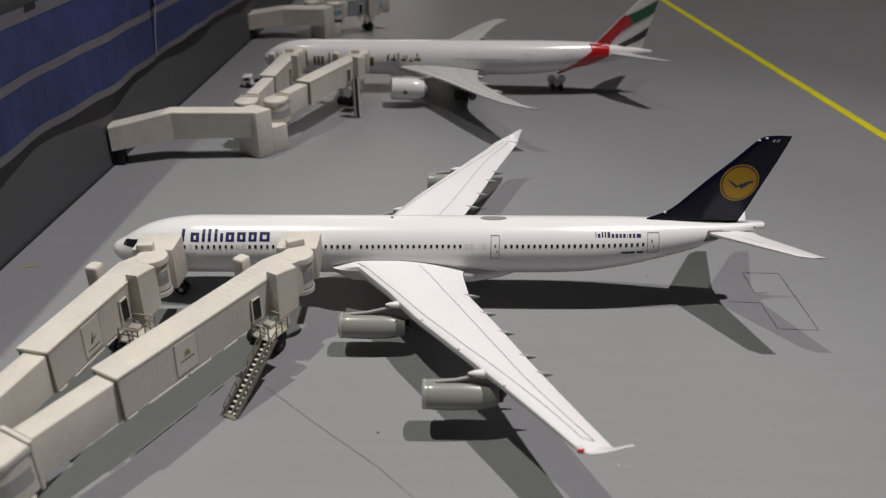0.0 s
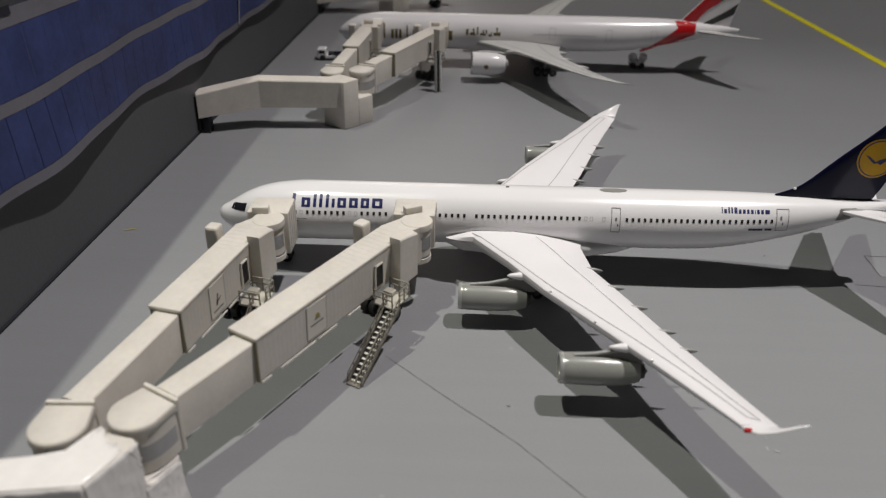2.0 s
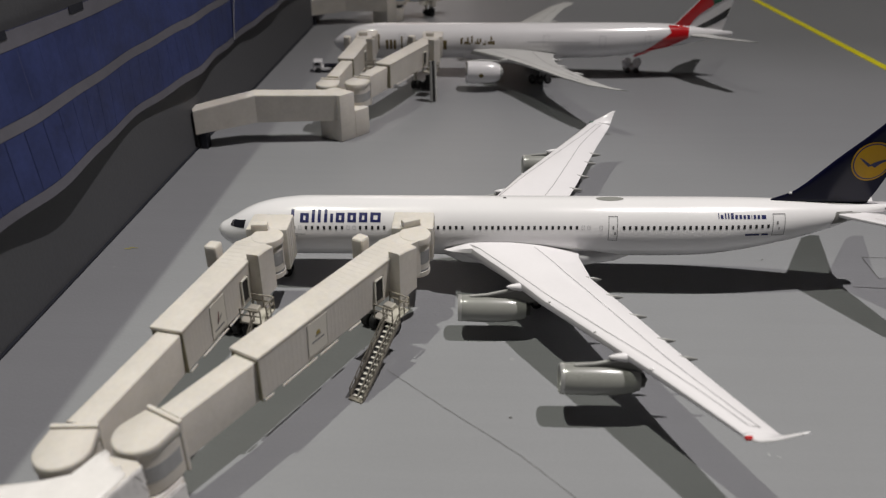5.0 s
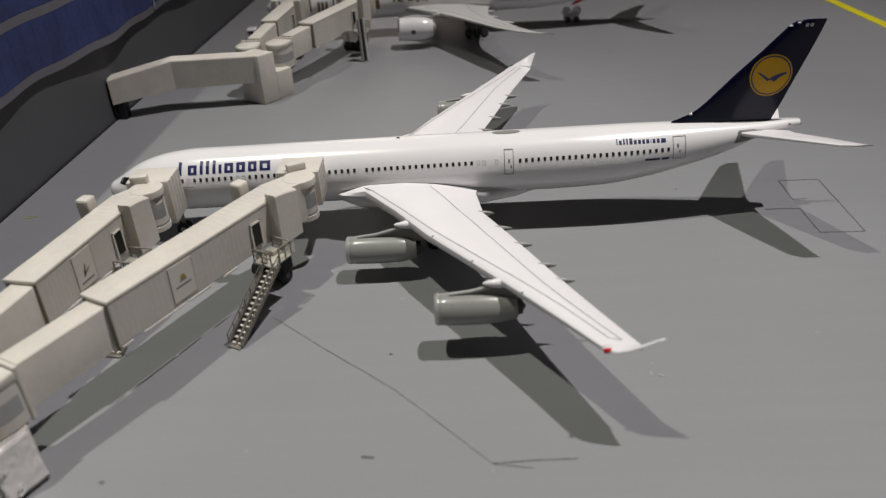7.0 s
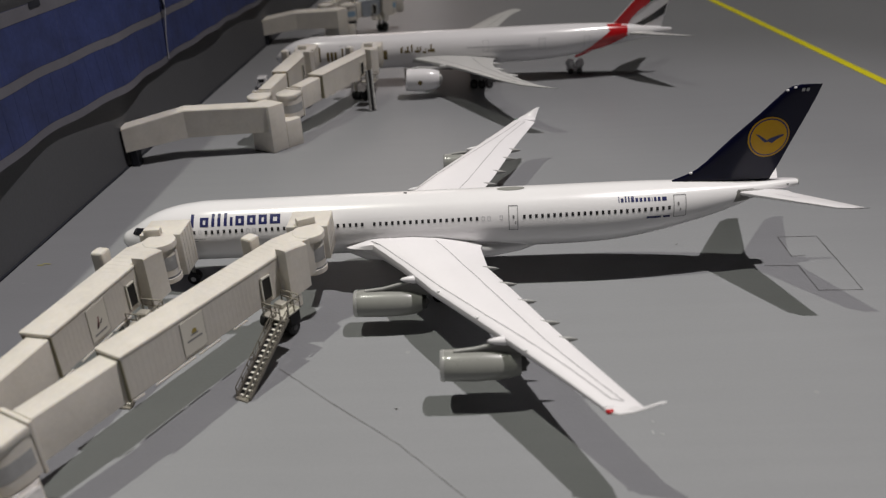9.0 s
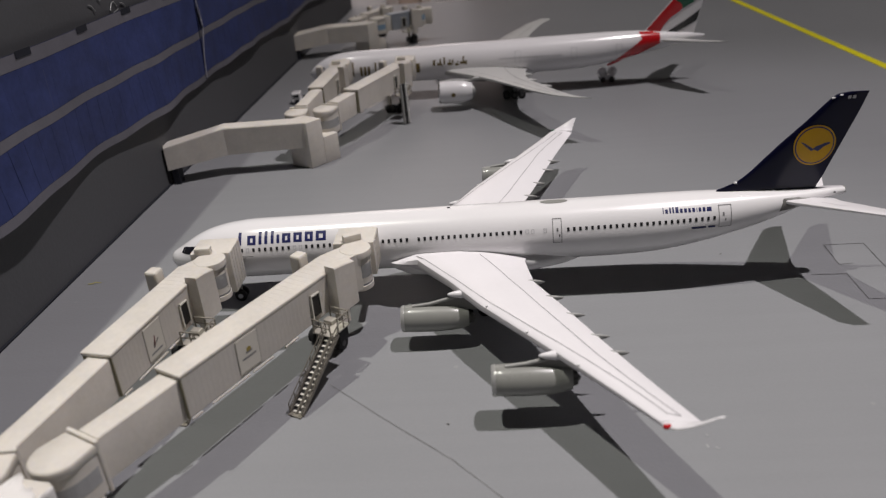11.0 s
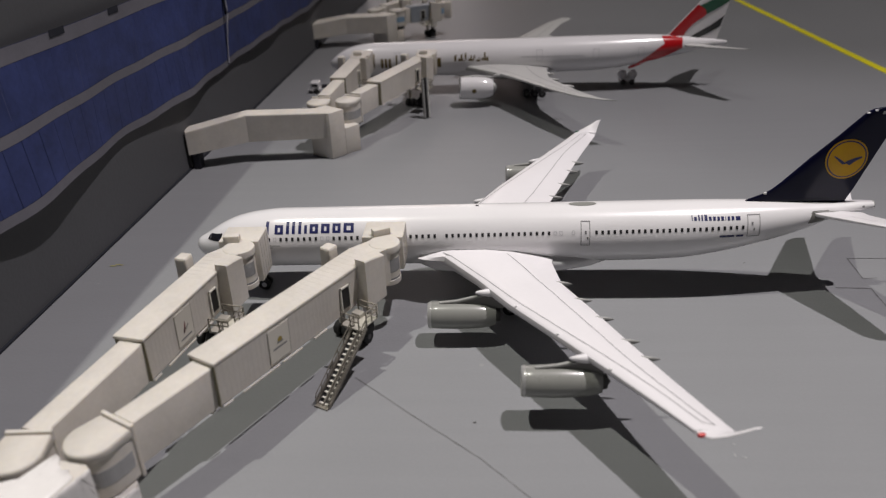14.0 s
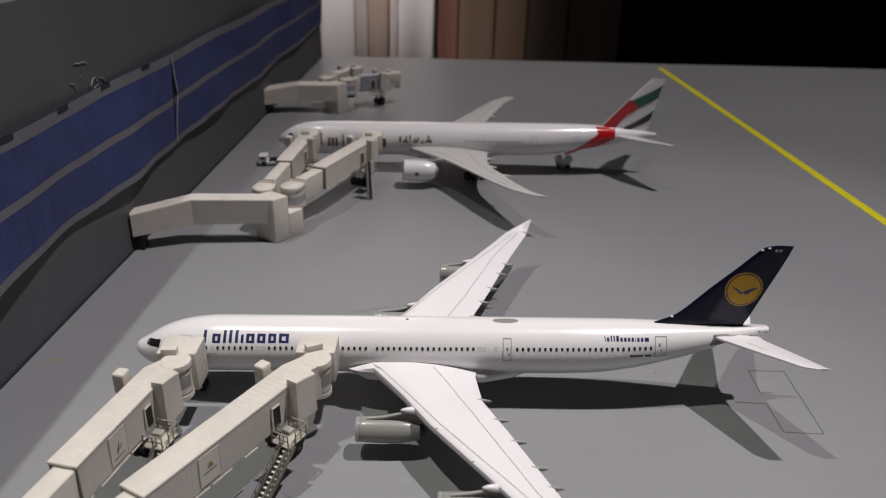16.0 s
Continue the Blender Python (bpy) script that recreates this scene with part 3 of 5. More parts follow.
        for p, q in zip(rings, rings[1:]):
            for k in range(40):
                bm.faces.new((p[k], p[(k + 1) % 40], q[(k + 1) % 40], q[k]))
        part(name, bm, mat, fin, label, smooth=60)

    fin_disc("disc_ring", 4.66, 0.03, YELLOW, "yellow outer ring")
    fin_disc("disc_groove", 4.36, 0.06, NAVY_INK)
    fin_disc("disc", 4.05, 0.09, YELLOW, "yellow tail disc with a plain dark bar shape")
    for poly in ([(147.6, 32.75), (148.6, 32.35), (150.5, 31.05), (151.1, 31.5), (150.9, 30.75), (150.1, 30.55), (149.2, 31.3)], [(150.9, 30.75), (151.1, 31.5), (152.9, 32.15), (154.1, 32.35), (154.2, 31.95), (152.9, 31.35), (151.7, 30.3)]):
        bm = bmesh.new()
        bm.faces.new([bm.verts.new(fin_point(x, z, 0.13)) for x, z in poly])
        part("disc_mark", bm, NAVY_INK, fin)
    for x in (156.4, 157.4):
        bm = bmesh.new()
        bm.faces.new([bm.verts.new(fin_point(u, v, 0.04)) for u, v in ((x, 41.9), (x + 0.7, 41.9), (x + 0.8, 42.6), (x + 0.1, 42.6))])
        part("fin_mark", bm, PALE_LINE, fin)
    for x, z, r in ((134.5, 23.62, 0.28), (153.5, 42.2, 0.22), (155.1, 42.75, 0.24)):
        part("beacon", turned(revolve([(-0.4, 0.05), (-0.25, r), (0.25, r), (0.4, 0.05)], "x", 10), Matrix.Translation((x, -0.2, z))), PAINT_WHITE, fin, smooth=50)
    part("tail_exhaust", turned(revolve([(0, 0.2), (0, 0.95), (0.5, 0.9), (0.5, 0.2)], "x", 18), Matrix.Translation((158.8, 0, 20.52))), FAIRING_GREY, plane, "grey tail exhaust ring", smooth=40)
    part("tail_mark", hull.bar(156.2, 156.7, 20.4, 20.8), LINE, plane)
    # cockpit windows
    part("cockpit_window", hull.decal(((4.4, 14.3), (7.5, 14.6), (7.9, 16.25), (4.7, 15.5)), 0.07, 5, 4), BLACK_PAINT, plane, "black cockpit window band")
    part("cockpit_window", hull.decal(((3.75, 14.35), (4.33, 14.3), (4.63, 15.45), (4.2, 15.2)), 0.07, 3, 3), BLACK_PAINT, plane)
    # cabin windows, doors and prints
    window_row(plane, hull, 19.83, 40.77, 15.9, 16.25, 1.396, skip=(1, 9, 10))
    window_row(plane, hull, 49.0, 58.8, 16.38, 16.52, 1.4)
    window_row(plane, hull, 61.57, 85.08, 16.55, 16.92, 1.383)
    window_row(plane, hull, 95.85, 128.78, 17.05, 17.65, 1.372)
    for x, z in ((21.2, 15.95), (32.4, 16.1), (33.8, 16.12), (86.5, 16.94), (87.8, 16.95), (90.6, 17.0)):
        part("blanked_window", hull.outline(x - 0.34, x + 0.34, z - 0.45, z + 0.45, 0.09), PALE_LINE, plane)
    for x0, x1, z0, z1 in ((92.3, 94.4, 14.1, 19.3), (129.8, 132.7, 15.4, 20.1)):
        d = part("cabin_door", hull.outline(x0, x1, z0, z1, 0.13), LINE, plane, "grey printed door outline")
        part("door_mark", hull.bar(x0 + 0.9, x0 + 1.3, z0 + 2.6, z0 + 3.3), LINE, d)
        part("door_mark", hull.bar(x0 + 1.4, x0 + 1.7, z0 + 1.4, z0 + 2.0), LINE, d)
    part("hatch_outline", hull.outline(13.3, 16.2, 17.1, 18.1, 0.1), PALE_LINE, plane)
    for x0, x1, z in ((19.2, 22.4, 14.4), (19.2, 20.6, 13.9)):
        part("small_print", hull.bar(x0, x1, z, z + 0.14), LINE, plane)
    # airline title as plain navy bars and blocks
    def block(x0, x1, z0, z1):
        """A hollow block: two uprights and two short bars."""
        w = min(0.72, (x1 - x0) * 0.36)
        for a, b, c, d in ((x0, x0 + w, z0, z1), (x1 - w, x1, z0, z1), (x0 + w, x1 - w, z0, z0 + 0.46), (x0 + w, x1 - w, z1 - 0.46, z1)):
            part("title_bar", hull.bar(a, b, c, d), NAVY_INK, plane)

    for x0, x1, shape in ((19.0, 19.75, 1), (21.2, 23.2, 0), (23.9, 24.6, 1), (25.3, 26.0, 1), (26.8, 27.5, 1), (28.2, 28.85, 2), (29.5, 31.5, 0), (32.2, 34.2, 0), (34.9, 36.8, 0), (37.5, 39.9, 0)):
        z0 = 17.0 + 0.019 * (x0 - 19)
        if shape == 0:
            block(x0, x1, z0, z0 + 1.75)
        else:
            part("title_bar", hull.bar(x0, x1, z0, z0 + (2.3 if shape == 1 else 1.6)), NAVY_INK, plane)
    x = 117.2
    for i, w in enumerate((0.35, 0.75, 0.5, 0.5, 0.8, 0.75, 0.75, 0.7, 0.75, 0.3, 0.7, 0.75, 1.2)):
        part("title_bar", hull.bar(x + 0.1, x + w - 0.05, 19.15, 20.15 if i in (0, 2, 3, 4) else 19.85), NAVY_INK, plane)
        x += w + 0.19
    for x0, x1 in ((123.6, 126.9), (127.4, 129.0)):
        part("marking_bar", hull.bar(x0, x1, 15.5, 15.98), NAVY_INK, plane)
    # roof antenna pad
    c = hull.axis(93) + 7.05
    bm = bmesh.new()
    bm.faces.new([bm.verts.new((93.2 + 3.2 * math.cos(a), 1.05 * math.sin(a), hull.axis(93.2 + 3.2 * math.cos(a)) + 7.06 + 0.06 - (1.05 * math.sin(a)) ** 2 / 14.2)) for a in [2 * math.pi * k / 28 for k in range(28)]])
    part("antenna_pad", bm, ENGINE_GREY, plane, "flat grey oval on the roof")
    part("antenna", box(68.3, 69.0, -0.1, 0.1, hull.axis(69) + 6.9, hull.axis(69) + 7.35), LINE, plane)
    wheel_set(plane, "nose_gear", 15.7, -1.2, 7.5, (0,), 1.5, 0.85, PALE_LINE)
    for s in (-1, 1):
        wheel_set(plane, "main_gear", 78, s * 13.0, 12.0, (-2.0, 2.0), 1.6, 1.4)
    wheel_set(plane, "centre_gear", 79.5, 0, 7.0, (0,), 1.5, 1.1)
    return plane


four_engine_airliner()


# ---- twin-engined airliner
def twin_airliner():
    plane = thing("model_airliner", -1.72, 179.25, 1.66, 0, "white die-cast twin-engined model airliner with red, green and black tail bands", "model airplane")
    hull = Hull([(2.6, 0.25, -1.2, -0.5), (3.4, 1.5, -2.5, 0.7), (5.5, 3.2, -4.2, 2.6), (8.5, 4.9, -5.8, 4.6), (12.5, 6.4, -6.9, 6.3), (18, 7.4, -7.6, 7.4), (24, 7.75, -7.75, 7.75), (70, 7.75, -7.75, 7.75),
                 (118, 7.75, -7.75, 7.75), (130, 7.5, -7.1, 7.7), (140, 6.8, -5.8, 7.6), (150, 5.7, -4.0, 7.3), (162, 3.9, -1.7, 6.4), (174, 1.7, 0.6, 4.8), (182, 0.45, 1.9, 3.6)], 12.9, 0.012)
    part("fuselage", hull.bm(), PAINT_WHITE, plane, "glossy white fuselage", smooth=40)
    rings = []
    for x, w, lo, hi in ((58, 0.6, 7.5, 9.5), (62, 5.5, 5.6, 11.6), (70, 8.2, 5.0, 12.0), (92, 8.2, 5.0, 11.6), (104, 6.0, 5.9, 10.6), (112, 0.8, 7.2, 8.6)):
        c, h = (lo + hi) / 2, (hi - lo) / 2
        rings.append([(x, w * math.sin(2 * math.pi * k / 24), c + h * math.cos(2 * math.pi * k / 24)) for k in range(24)])
    part("belly_fairing", loft(rings), PAINT_WHITE, plane, smooth=50)
    S = [(64.5, 103.5, 6.0, 9.8, 4.0), (68.0, 101.5, 10.0, 10.2, 3.5), (80.0, 100.6, 25.0, 11.4, 2.3), (86.0, 101.4, 34.0, 12.0, 1.8), (100.5, 110.5, 60.0, 13.6, 1.1), (108.0, 115.5, 72.0, 14.6, 0.8), (116.2, 121.6, 80.2, 15.5, 0.4)]
    for side in (-1, 1):
        w = part("wing", loft([foil(a, b, y, z, t, side, -0.5) for a, b, y, z, t in S]), WING_GREY, plane, "pale grey swept wing", smooth=40)
        for stops in ([(10, 0.18), (68, 0.24)], [(10, 0.72), (68, 0.62)]):
            part("panel_line", wing_line(S, stops, side, 0.2), LINE, w)
        e = nacelle(plane, 62.8, side * 25.0, 6.1, 16.0, 4.8, PAINT_WHITE, label="white engine nacelle with a small gold emblem")
        bm = bmesh.new()
        bm.faces.new([bm.verts.new((69.3 + 1.0 * math.cos(a), side * 25.0 - 5.08 + 0.10 * abs(math.sin(a)), 5.9 + 0.9 * math.sin(a))) for a in [2 * math.pi * k / 18 for k in range(18)]])
        part("emblem", bm, GOLD, e, "small gold emblem spot")
        pylon(plane, 62.8, side * 25.0, 6.1, 16.0, 4.8, 80.0, 11.4, WING_GREY)
        fairings(plane, S, (20, 34, 48), side, WING_GREY, 1.2)
        T = [(161.5, 173.5, 2.0, 17.2, 1.5), (170.0, 179.0, 15.0, 18.9, 0.9), (181.6, 184.9, 26.6, 20.4, 0.4)]
        part("tailplane", loft([foil(a, b, y, z, th, side) for a, b, y, z, th in T]), WING_GREY, plane, smooth=40)
        wheel_set(plane, "main_gear", 96, side * 13.0, 10.0, (-3.4, 0, 3.4), 1.65, 1.4)
    wheel_set(plane, "nose_gear", 17, 0, 7.0, (0,), 1.3, 0.8)
    # fin with its colour bands
    le0, te0, z0, le1, te1, z1 = 153.6, 177.4, 19.4, 176.2, 182.9, 44.4
    fin = part("fin", fin_mesh(le0, te0, z0, le1, te1, z1, 1.7, 0.6), PAINT_WHITE, plane, "white fin with green, black and red bands", smooth=40)

    def fp(u, v):
        le, te = le0 + (le1 - le0) * v, te0 + (te1 - te0) * v
        x = le + (te - le) * u
        th = 1.7 * (1.0 - 0.55 * v) * lerp(sorted(FOIL[:8]), u, 1)
        return Vector((x, -th - 0.06, z0 + (z1 - z0) * v))

    def band(lo, hi, u0, u1, mat, label):
        n = 12
        us = [u0 + (u1 - u0) * i / n for i in range(n + 1)]
        part("fin_band", ribbon([fp(u, lo(u)) for u in us], [fp(u, hi(u)) for u in us]), mat, fin, label)

    under = [(0.0, 0.30), (0.3, 0.33), (0.46, 0.42), (0.7, 0.53), (1.0, 0.65)]
    over = [(0.0, 0.53), (0.06, 0.57), (0.3, 0.66), (0.6, 0.77), (1.0, 0.90)]
    band(lambda u: lerp(under, u, 1), lambda u: lerp(over, u, 1), 0.10, 0.985, GREEN, "dark green band")
    band(lambda u: -0.04 + 0.27 * max(0.0, u - 0.5) / 0.5, lambda u: -0.03 + 0.45 * (u - 0.33) / 0.67, 0.33, 0.985, BLACK_PAINT, "black band")
    side = [(-0.03, 0.37), (0.08, 0.31), (0.18, 0.30), (0.30, 0.34), (0.43, 0.50), (0.52, 0.38), (0.60, 0.05)]
    vs = [-0.03 + 0.63 * i / 20 for i in range(21)]
    red = bmesh.new()
    g = []
    for v in vs:
        edge = lerp(side, v, 1)
        g.append([red.verts.new(fp(0.012 + (edge - 0.012) * k / 8, v) + Vector((0, -0.06, 0))) for k in range(9)])
    for p, q in zip(g, g[1:]):
        for k in range(8):
            red.faces.new((p[k], p[k + 1], q[k + 1], q[k]))
    part("fin_band", red, RED, fin, "red swoop down the fin")
    ts = [i / 16 for i in range(17)]
    swoop = bmesh.new()
    ends = []
    for t in ts:
        x, zc, half = 158.8 - 19.5 * t, 18.6 - 11.4 * t, 3.0 * (1 - t) ** 0.7 + 0.3
        ends.append(((x + half, zc - half * 0.55), (x - half, zc + half * 0.55)))
    for (a, b), (c, d) in zip(ends, ends[1:]):
        merge(hull.decal((a, c, d, b), 0.08, 1, 8), swoop)
    bmesh.ops.remove_doubles(swoop, verts=swoop.verts, dist=1e-4)
    merge(hull.decal(((153.4, 19.4), (161.6, 17.0), (161.9, 21.3), (152.6, 21.6)), 0.08, 6, 6), swoop)
    part("red_swoop", swoop, RED, plane, "glossy red swoop on the rear fuselage", smooth=60)
    part("cockpit_window", hull.decal(((7.4, 14.8), (10.6, 14.6), (10.2, 15.9), (8.6, 16.0)), 0.08, 4, 4), BLACK_PAINT, plane, "black cockpit window band")
    # airline titles as plain gold bars
    x = 22.0
    for w, h, wide in ((3.4, 1.0, 1), (5.2, 0.66, 3), (1.1, 0.9, 1), (2.2, 0.66, 1), (3.0, 0.66, 2), (1.5, 0.9, 1), (2.9, 0.66, 2), (2.6, 0.66, 1)):
        for k in range(wide):
            part("title_bar", hull.bar(x + w * k / wide, x + w * (k + 0.66) / wide, 11.2, 11.2 + 6.2 * h), GOLD, plane)
        x += w + 1.6
    for x0, w, z0, z1 in ((60.2, 1.0, 13.9, 15.6), (62.0, 2.2, 13.9, 14.7), (65.0, 0.7, 14.2, 16.4), (66.6, 2.4, 13.9, 14.6), (67.6, 0.6, 14.6, 15.6), (70.2, 1.6, 13.6, 14.3), (72.4, 2.6, 14.0, 14.8), (73.6, 0.7, 14.8, 16.4)):
        part("title_bar", hull.bar(x0, x0 + w, 13.4 + (z0 - 13.6) * 1.2, 13.4 + (z1 - 13.6) * 1.35), GOLD, plane)
    for x0, w, z0, z1 in ((60.8, 0.6, 15.9, 16.5), (63.2, 0.7, 14.9, 16.6), (64.2, 0.5, 13.5, 14.2), (68.9, 0.6, 14.6, 16.2), (71.2, 0.5, 14.7, 15.3), (74.8, 0.7, 13.6, 15.4)):
        part("title_bar", hull.bar(x0, x0 + w, z0, z1), GOLD, plane)
    for x0 in (33.0, 97.0, 122.0, 142.0):
        part("cabin_door", hull.outline(x0, x0 + 2.7, 13.0, 17.8, 0.14), PALE_LINE, plane)
    part("window_stripe", hull.bar(90, 118, 14.9, 15.2), PALE_LINE, plane)
    # scaled and lifted towards the camera to fit its view; the gear drops back to the ground
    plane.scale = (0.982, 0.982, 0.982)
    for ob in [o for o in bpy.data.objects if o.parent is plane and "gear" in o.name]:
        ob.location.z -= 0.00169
    return plane


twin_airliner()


# ---------------------------------------------------------------- the table, its markings and the terminal wall
def setting(name, bm, mats, label, smooth=False):
    return tagged(new(name, mesh_of(name, bm, mats, smooth)), label, kind="structure")


def wall_x(y):
    return -35.9 + 0.035 * y


setting("ground", prism([(-420, -700), (620, -700), (620, 455), (-420, 459)], -749, 0), APRON, "table board painted as a grey apron")
line = ribbon([(258.4 - 0.036 * (y - 120), y, 0.12) for y in range(-600, 459, 40)], [(262.9 - 0.036 * (y - 120), y, 0.12) for y in range(-600, 459, 40)])
tagged(new("yellow_line", mesh_of("yellow_line", line, YELLOW_TAPE)), "yellow tape line stuck on the grey apron", "tape line")


def stroke(points, wide, mat, label):
    left, right = [], []
    pts = []
    for a, b in zip(points, points[1:]):
        n = max(2, int(math.dist(a, b) / 1.5))
        pts += [(a[0] + (b[0] - a[0]) * i / n, a[1] + (b[1] - a[1]) * i / n) for i in range(n)]
    pts.append(points[-1])
    for i, p in enumerate(pts):
        a, b = pts[max(i - 1, 0)], pts[min(i + 1, len(pts) - 1)]
        d = Vector((b[0] - a[0], b[1] - a[1])).normalized()
        j = noise.noise(Vector((p[0] * 0.6, p[1] * 0.6, 1.7))) * 0.10
        w = wide * (0.5 + 0.18 * noise.noise(Vector((p[0] * 0.9, p[1] * 0.9, 5.0))))
        left.append((p[0] - d.y * (w + j), p[1] + d.x * (w + j), 0.08))
        right.append((p[0] + d.y * (w - j), p[1] - d.x * (w - j), 0.08))
    tagged(new("pencil_line", mesh_of("pencil_line", ribbon(left, right), mat)), label, "pencil line")


stroke([(162.1, 1.7), (162.7, 12.1), (172.5, 12.0), (171.3, -15.2), (161.6, -14.8), (161.9, -3.2), (153.8, -2.7)], 0.24, PENCIL, "dark pencil outline of a stop box on the apron")
stroke([(162.0, 1.6), (165.6, 2.0)], 0.22, PENCIL_FAINT, "faint pencil line on the grey apron")
stroke([(43.8, -38.5), (56.8, -50.6), (69.7, -62.1), (85.3, -79.7), (91.2, -80.8)], 0.20, PENCIL_LONG, "long thin pencil guide line on the apron")
stroke([(85.3, -79.7), (91.0, -79.3), (98.1, -79.3)], 0.28, PENCIL, "short dark pencil tick on the apron")
stroke([(65.2, -77.2), (67.2, -77.6)], 0.5, PENCIL, "short dark scratch in the apron paint")
stroke([(25.7, -80.4), (26.4, -80.7)], 0.6, PENCIL, "small dark speck on the apron")
stroke([(68.0, -52.1), (68.6, -52.2)], 0.36, PENCIL_FAINT, "small grey speck on the apron")
stroke([(136.0, 9.7), (136.6, 10.4)], 0.35, PENCIL, "short pencil dash on the grey apron")
stroke([(50.0, 40.5), (73.0, 47.5)], 0.22, PENCIL_FAINT, "faint pencil line on the grey apron")
SCUFF = material("pale_scuff", (0.275, 0.28, 0.285), 0.5, vary=0.3, blotch=400)
for p in ([(114.0, -57.4), (114.3, -58.0)], [(114.6, -60.8), (115.4, -61.2)], [(68.0, -51.9), (68.5, -52.1)], [(113.4, -60.0), (113.6, -60.9)], [(84.9, -80.9), (85.3, -81.4)], [(40.2, -43.5), (41.0, -43.2)]):
    stroke(p, 0.4, SCUFF, "small pale scuff in the apron paint")
for x, y, r in ((-29.0, 10.5, 0.5), (-28.0, 11.2, 0.4), (-27.0, 11.0, 0.35)):
    bm = bmesh.new()
    bm.faces.new([bm.verts.new((x + r * 2 * math.cos(a), y + r * 0.6 * math.sin(a), 0.1)) for a in [2 * math.pi * k / 9 for k in range(9)]])
    tagged(new("paint_fleck", mesh_of("paint_fleck", bm, FADED_YELLOW)), "tiny yellow paint fleck on the apron", "paint fleck")

# dark board wall behind the stands
setting("wall_west", prism([(wall_x(-700), -700), (wall_x(455), 455), (wall_x(455) - 9, 455), (wall_x(-700) - 9, -700)], 0, 90.5), BOARD, "dark grey board wall on the table")
gap = prism([(wall_x(-700) + 0.0, -700), (wall_x(-700) + 0.7, -700), (wall_x(455) + 0.7, 455), (wall_x(455), 455)], 0.05, 0.5)
setting("wall_joint", gap, DARK_PRINT, "dark joint along the foot of the wall")


def curl(y, s):
    """How far the printed strip stands off the wall; s runs from its foot (0) to its top (1)."""
    w = 0.0
    for c, k, a in ((-75, 22, 2.6), (-2, 24, 3.0), (83, 20, 1.9), (176, 26, 1.6), (262, 24, 1.5), (350, 30, 1.2)):
        w += a * math.exp(-((y - c) / k) ** 2)
    s = min(1.0, max(0.0, s))
    return 1.0 + w * (1 - s) ** 1.2 + 0.9 * s * (1 + math.sin(y * 0.06))


Z0, Z1 = 25.4, 60.6


def strip_point(y, z, lift=0.0):
    s = (z - Z0) / (Z1 - Z0)
    return (wall_x(y) + curl(y, s) + lift, y, z + 0.6 * math.sin(y * 0.045) * (1 - s) + 0.35 * math.sin(y * 0.19) * (1 - s))


def strip_piece(y0, y1, z0, z1, lift, ny=None, nz=3):
    ny = ny or max(1, int((y1 - y0) / 3.5))
    bm = bmesh.new()
    g = [[bm.verts.new(strip_point(y0 + (y1 - y0) * i / ny, z0 + (z1 - z0) * j / nz, lift)) for i in range(ny + 1)] for j in range(nz + 1)]
    for j in range(nz):
        for i in range(ny):
            bm.faces.new((g[j][i], g[j][i + 1], g[j + 1][i + 1], g[j + 1][i]))
    return bm


def printed_strip(y0, y1, label):
    strip = thing("printed_facade_strip", 0, 0, 0, 0, label, "paper strip")
    back = strip_piece(y0, y1, Z0, Z1, 0.0, nz=8)
    sheet = part("backing", back, PAPER_BACK, strip)
    sheet.modifiers.new("thickness", "SOLIDIFY").thickness = 0.00025
    for z0, z1 in ((Z0, 27.8), (41.2, 43.8), (57.0, Z1)):
        part("stripe", strip_piece(y0, y1, z0, z1, 0.40, nz=2), GREY_PRINT, strip, "grey printed stripe")
    rnd = random.Random(7)
    y = y0 + 0.2
    while y < y1 - 1:
        w = 6.6 + rnd.uniform(-0.3, 0.3)
        e = min(y + w, y1 - 0.1)
        for z0, z1 in ((27.9, 41.1), (43.9, 56.9)):
            part("window_pane", strip_piece(y, e - (0.15 if z0 < 40 else 0.05), z0, z1, 0.40, ny=2, nz=3), BLUE_PRINT, strip)
        y = e
    for y in [14.6 + 30.0 * k for k in range(-14, 4) if y0 < 0]:
        part("notch", strip_piece(y, y + 6.5, 59.2, Z1 + 0.4, 0.55, ny=2, nz=1), DARK_PRINT, strip, "dark notch in the top stripe")
    for y, z0, z1 in ((-96, 44.4, 56.0), (-63, 45.0, 55.0), (-31, 44.3, 52.0), (-7, 46.0, 56.3), (24, 44.3, 54.5), (58, 44.6, 56.2), (92, 44.3, 53.0), (171, 44.4, 55.0), (229, 44.4, 54.0)):
        if y0 < y < y1:
            part("crease", strip_piece(y, y + 0.16, z0, z1, 0.46, ny=1, nz=3), CREASE, strip, "pale crease in the print")
    return strip


printed_strip(-420, 130.6, "curling printed strip of blue windows and grey stripes on the wall")
printed_strip(131.2, 452, "second printed strip of blue windows and grey stripes on the wall")
cord = thing("torn_paper_edge", 0, 0, 0, 0, "pale curled paper edge hanging where two strips meet", "paper edge")
pts = [strip_point(y, z, l) for y, z, l in ((130.8, 60.4, 0.5), (131.0, 57.0, 0.8), (131.4, 52.5, 1.1), (132.0, 48.0, 1.5), (132.3, 44.5, 1.6), (131.6, 40.0, 1.2), (130.9, 35.0, 0.9), (130.6, 31.0, 0.8), (130.4, 26.5, 0.7))]
part("curl_edge", tube(pts, 0.24, 6), TORN_PAPER, cord, smooth=60)
# dark tube put in for the shadow beside the curled edge
part("curl_shadow_side", tube([(p[0] - 0.4, p[1] - 0.9, p[2]) for p in pts[2:5]], 0.4, 6), DARK_PRINT, cord, smooth=60)
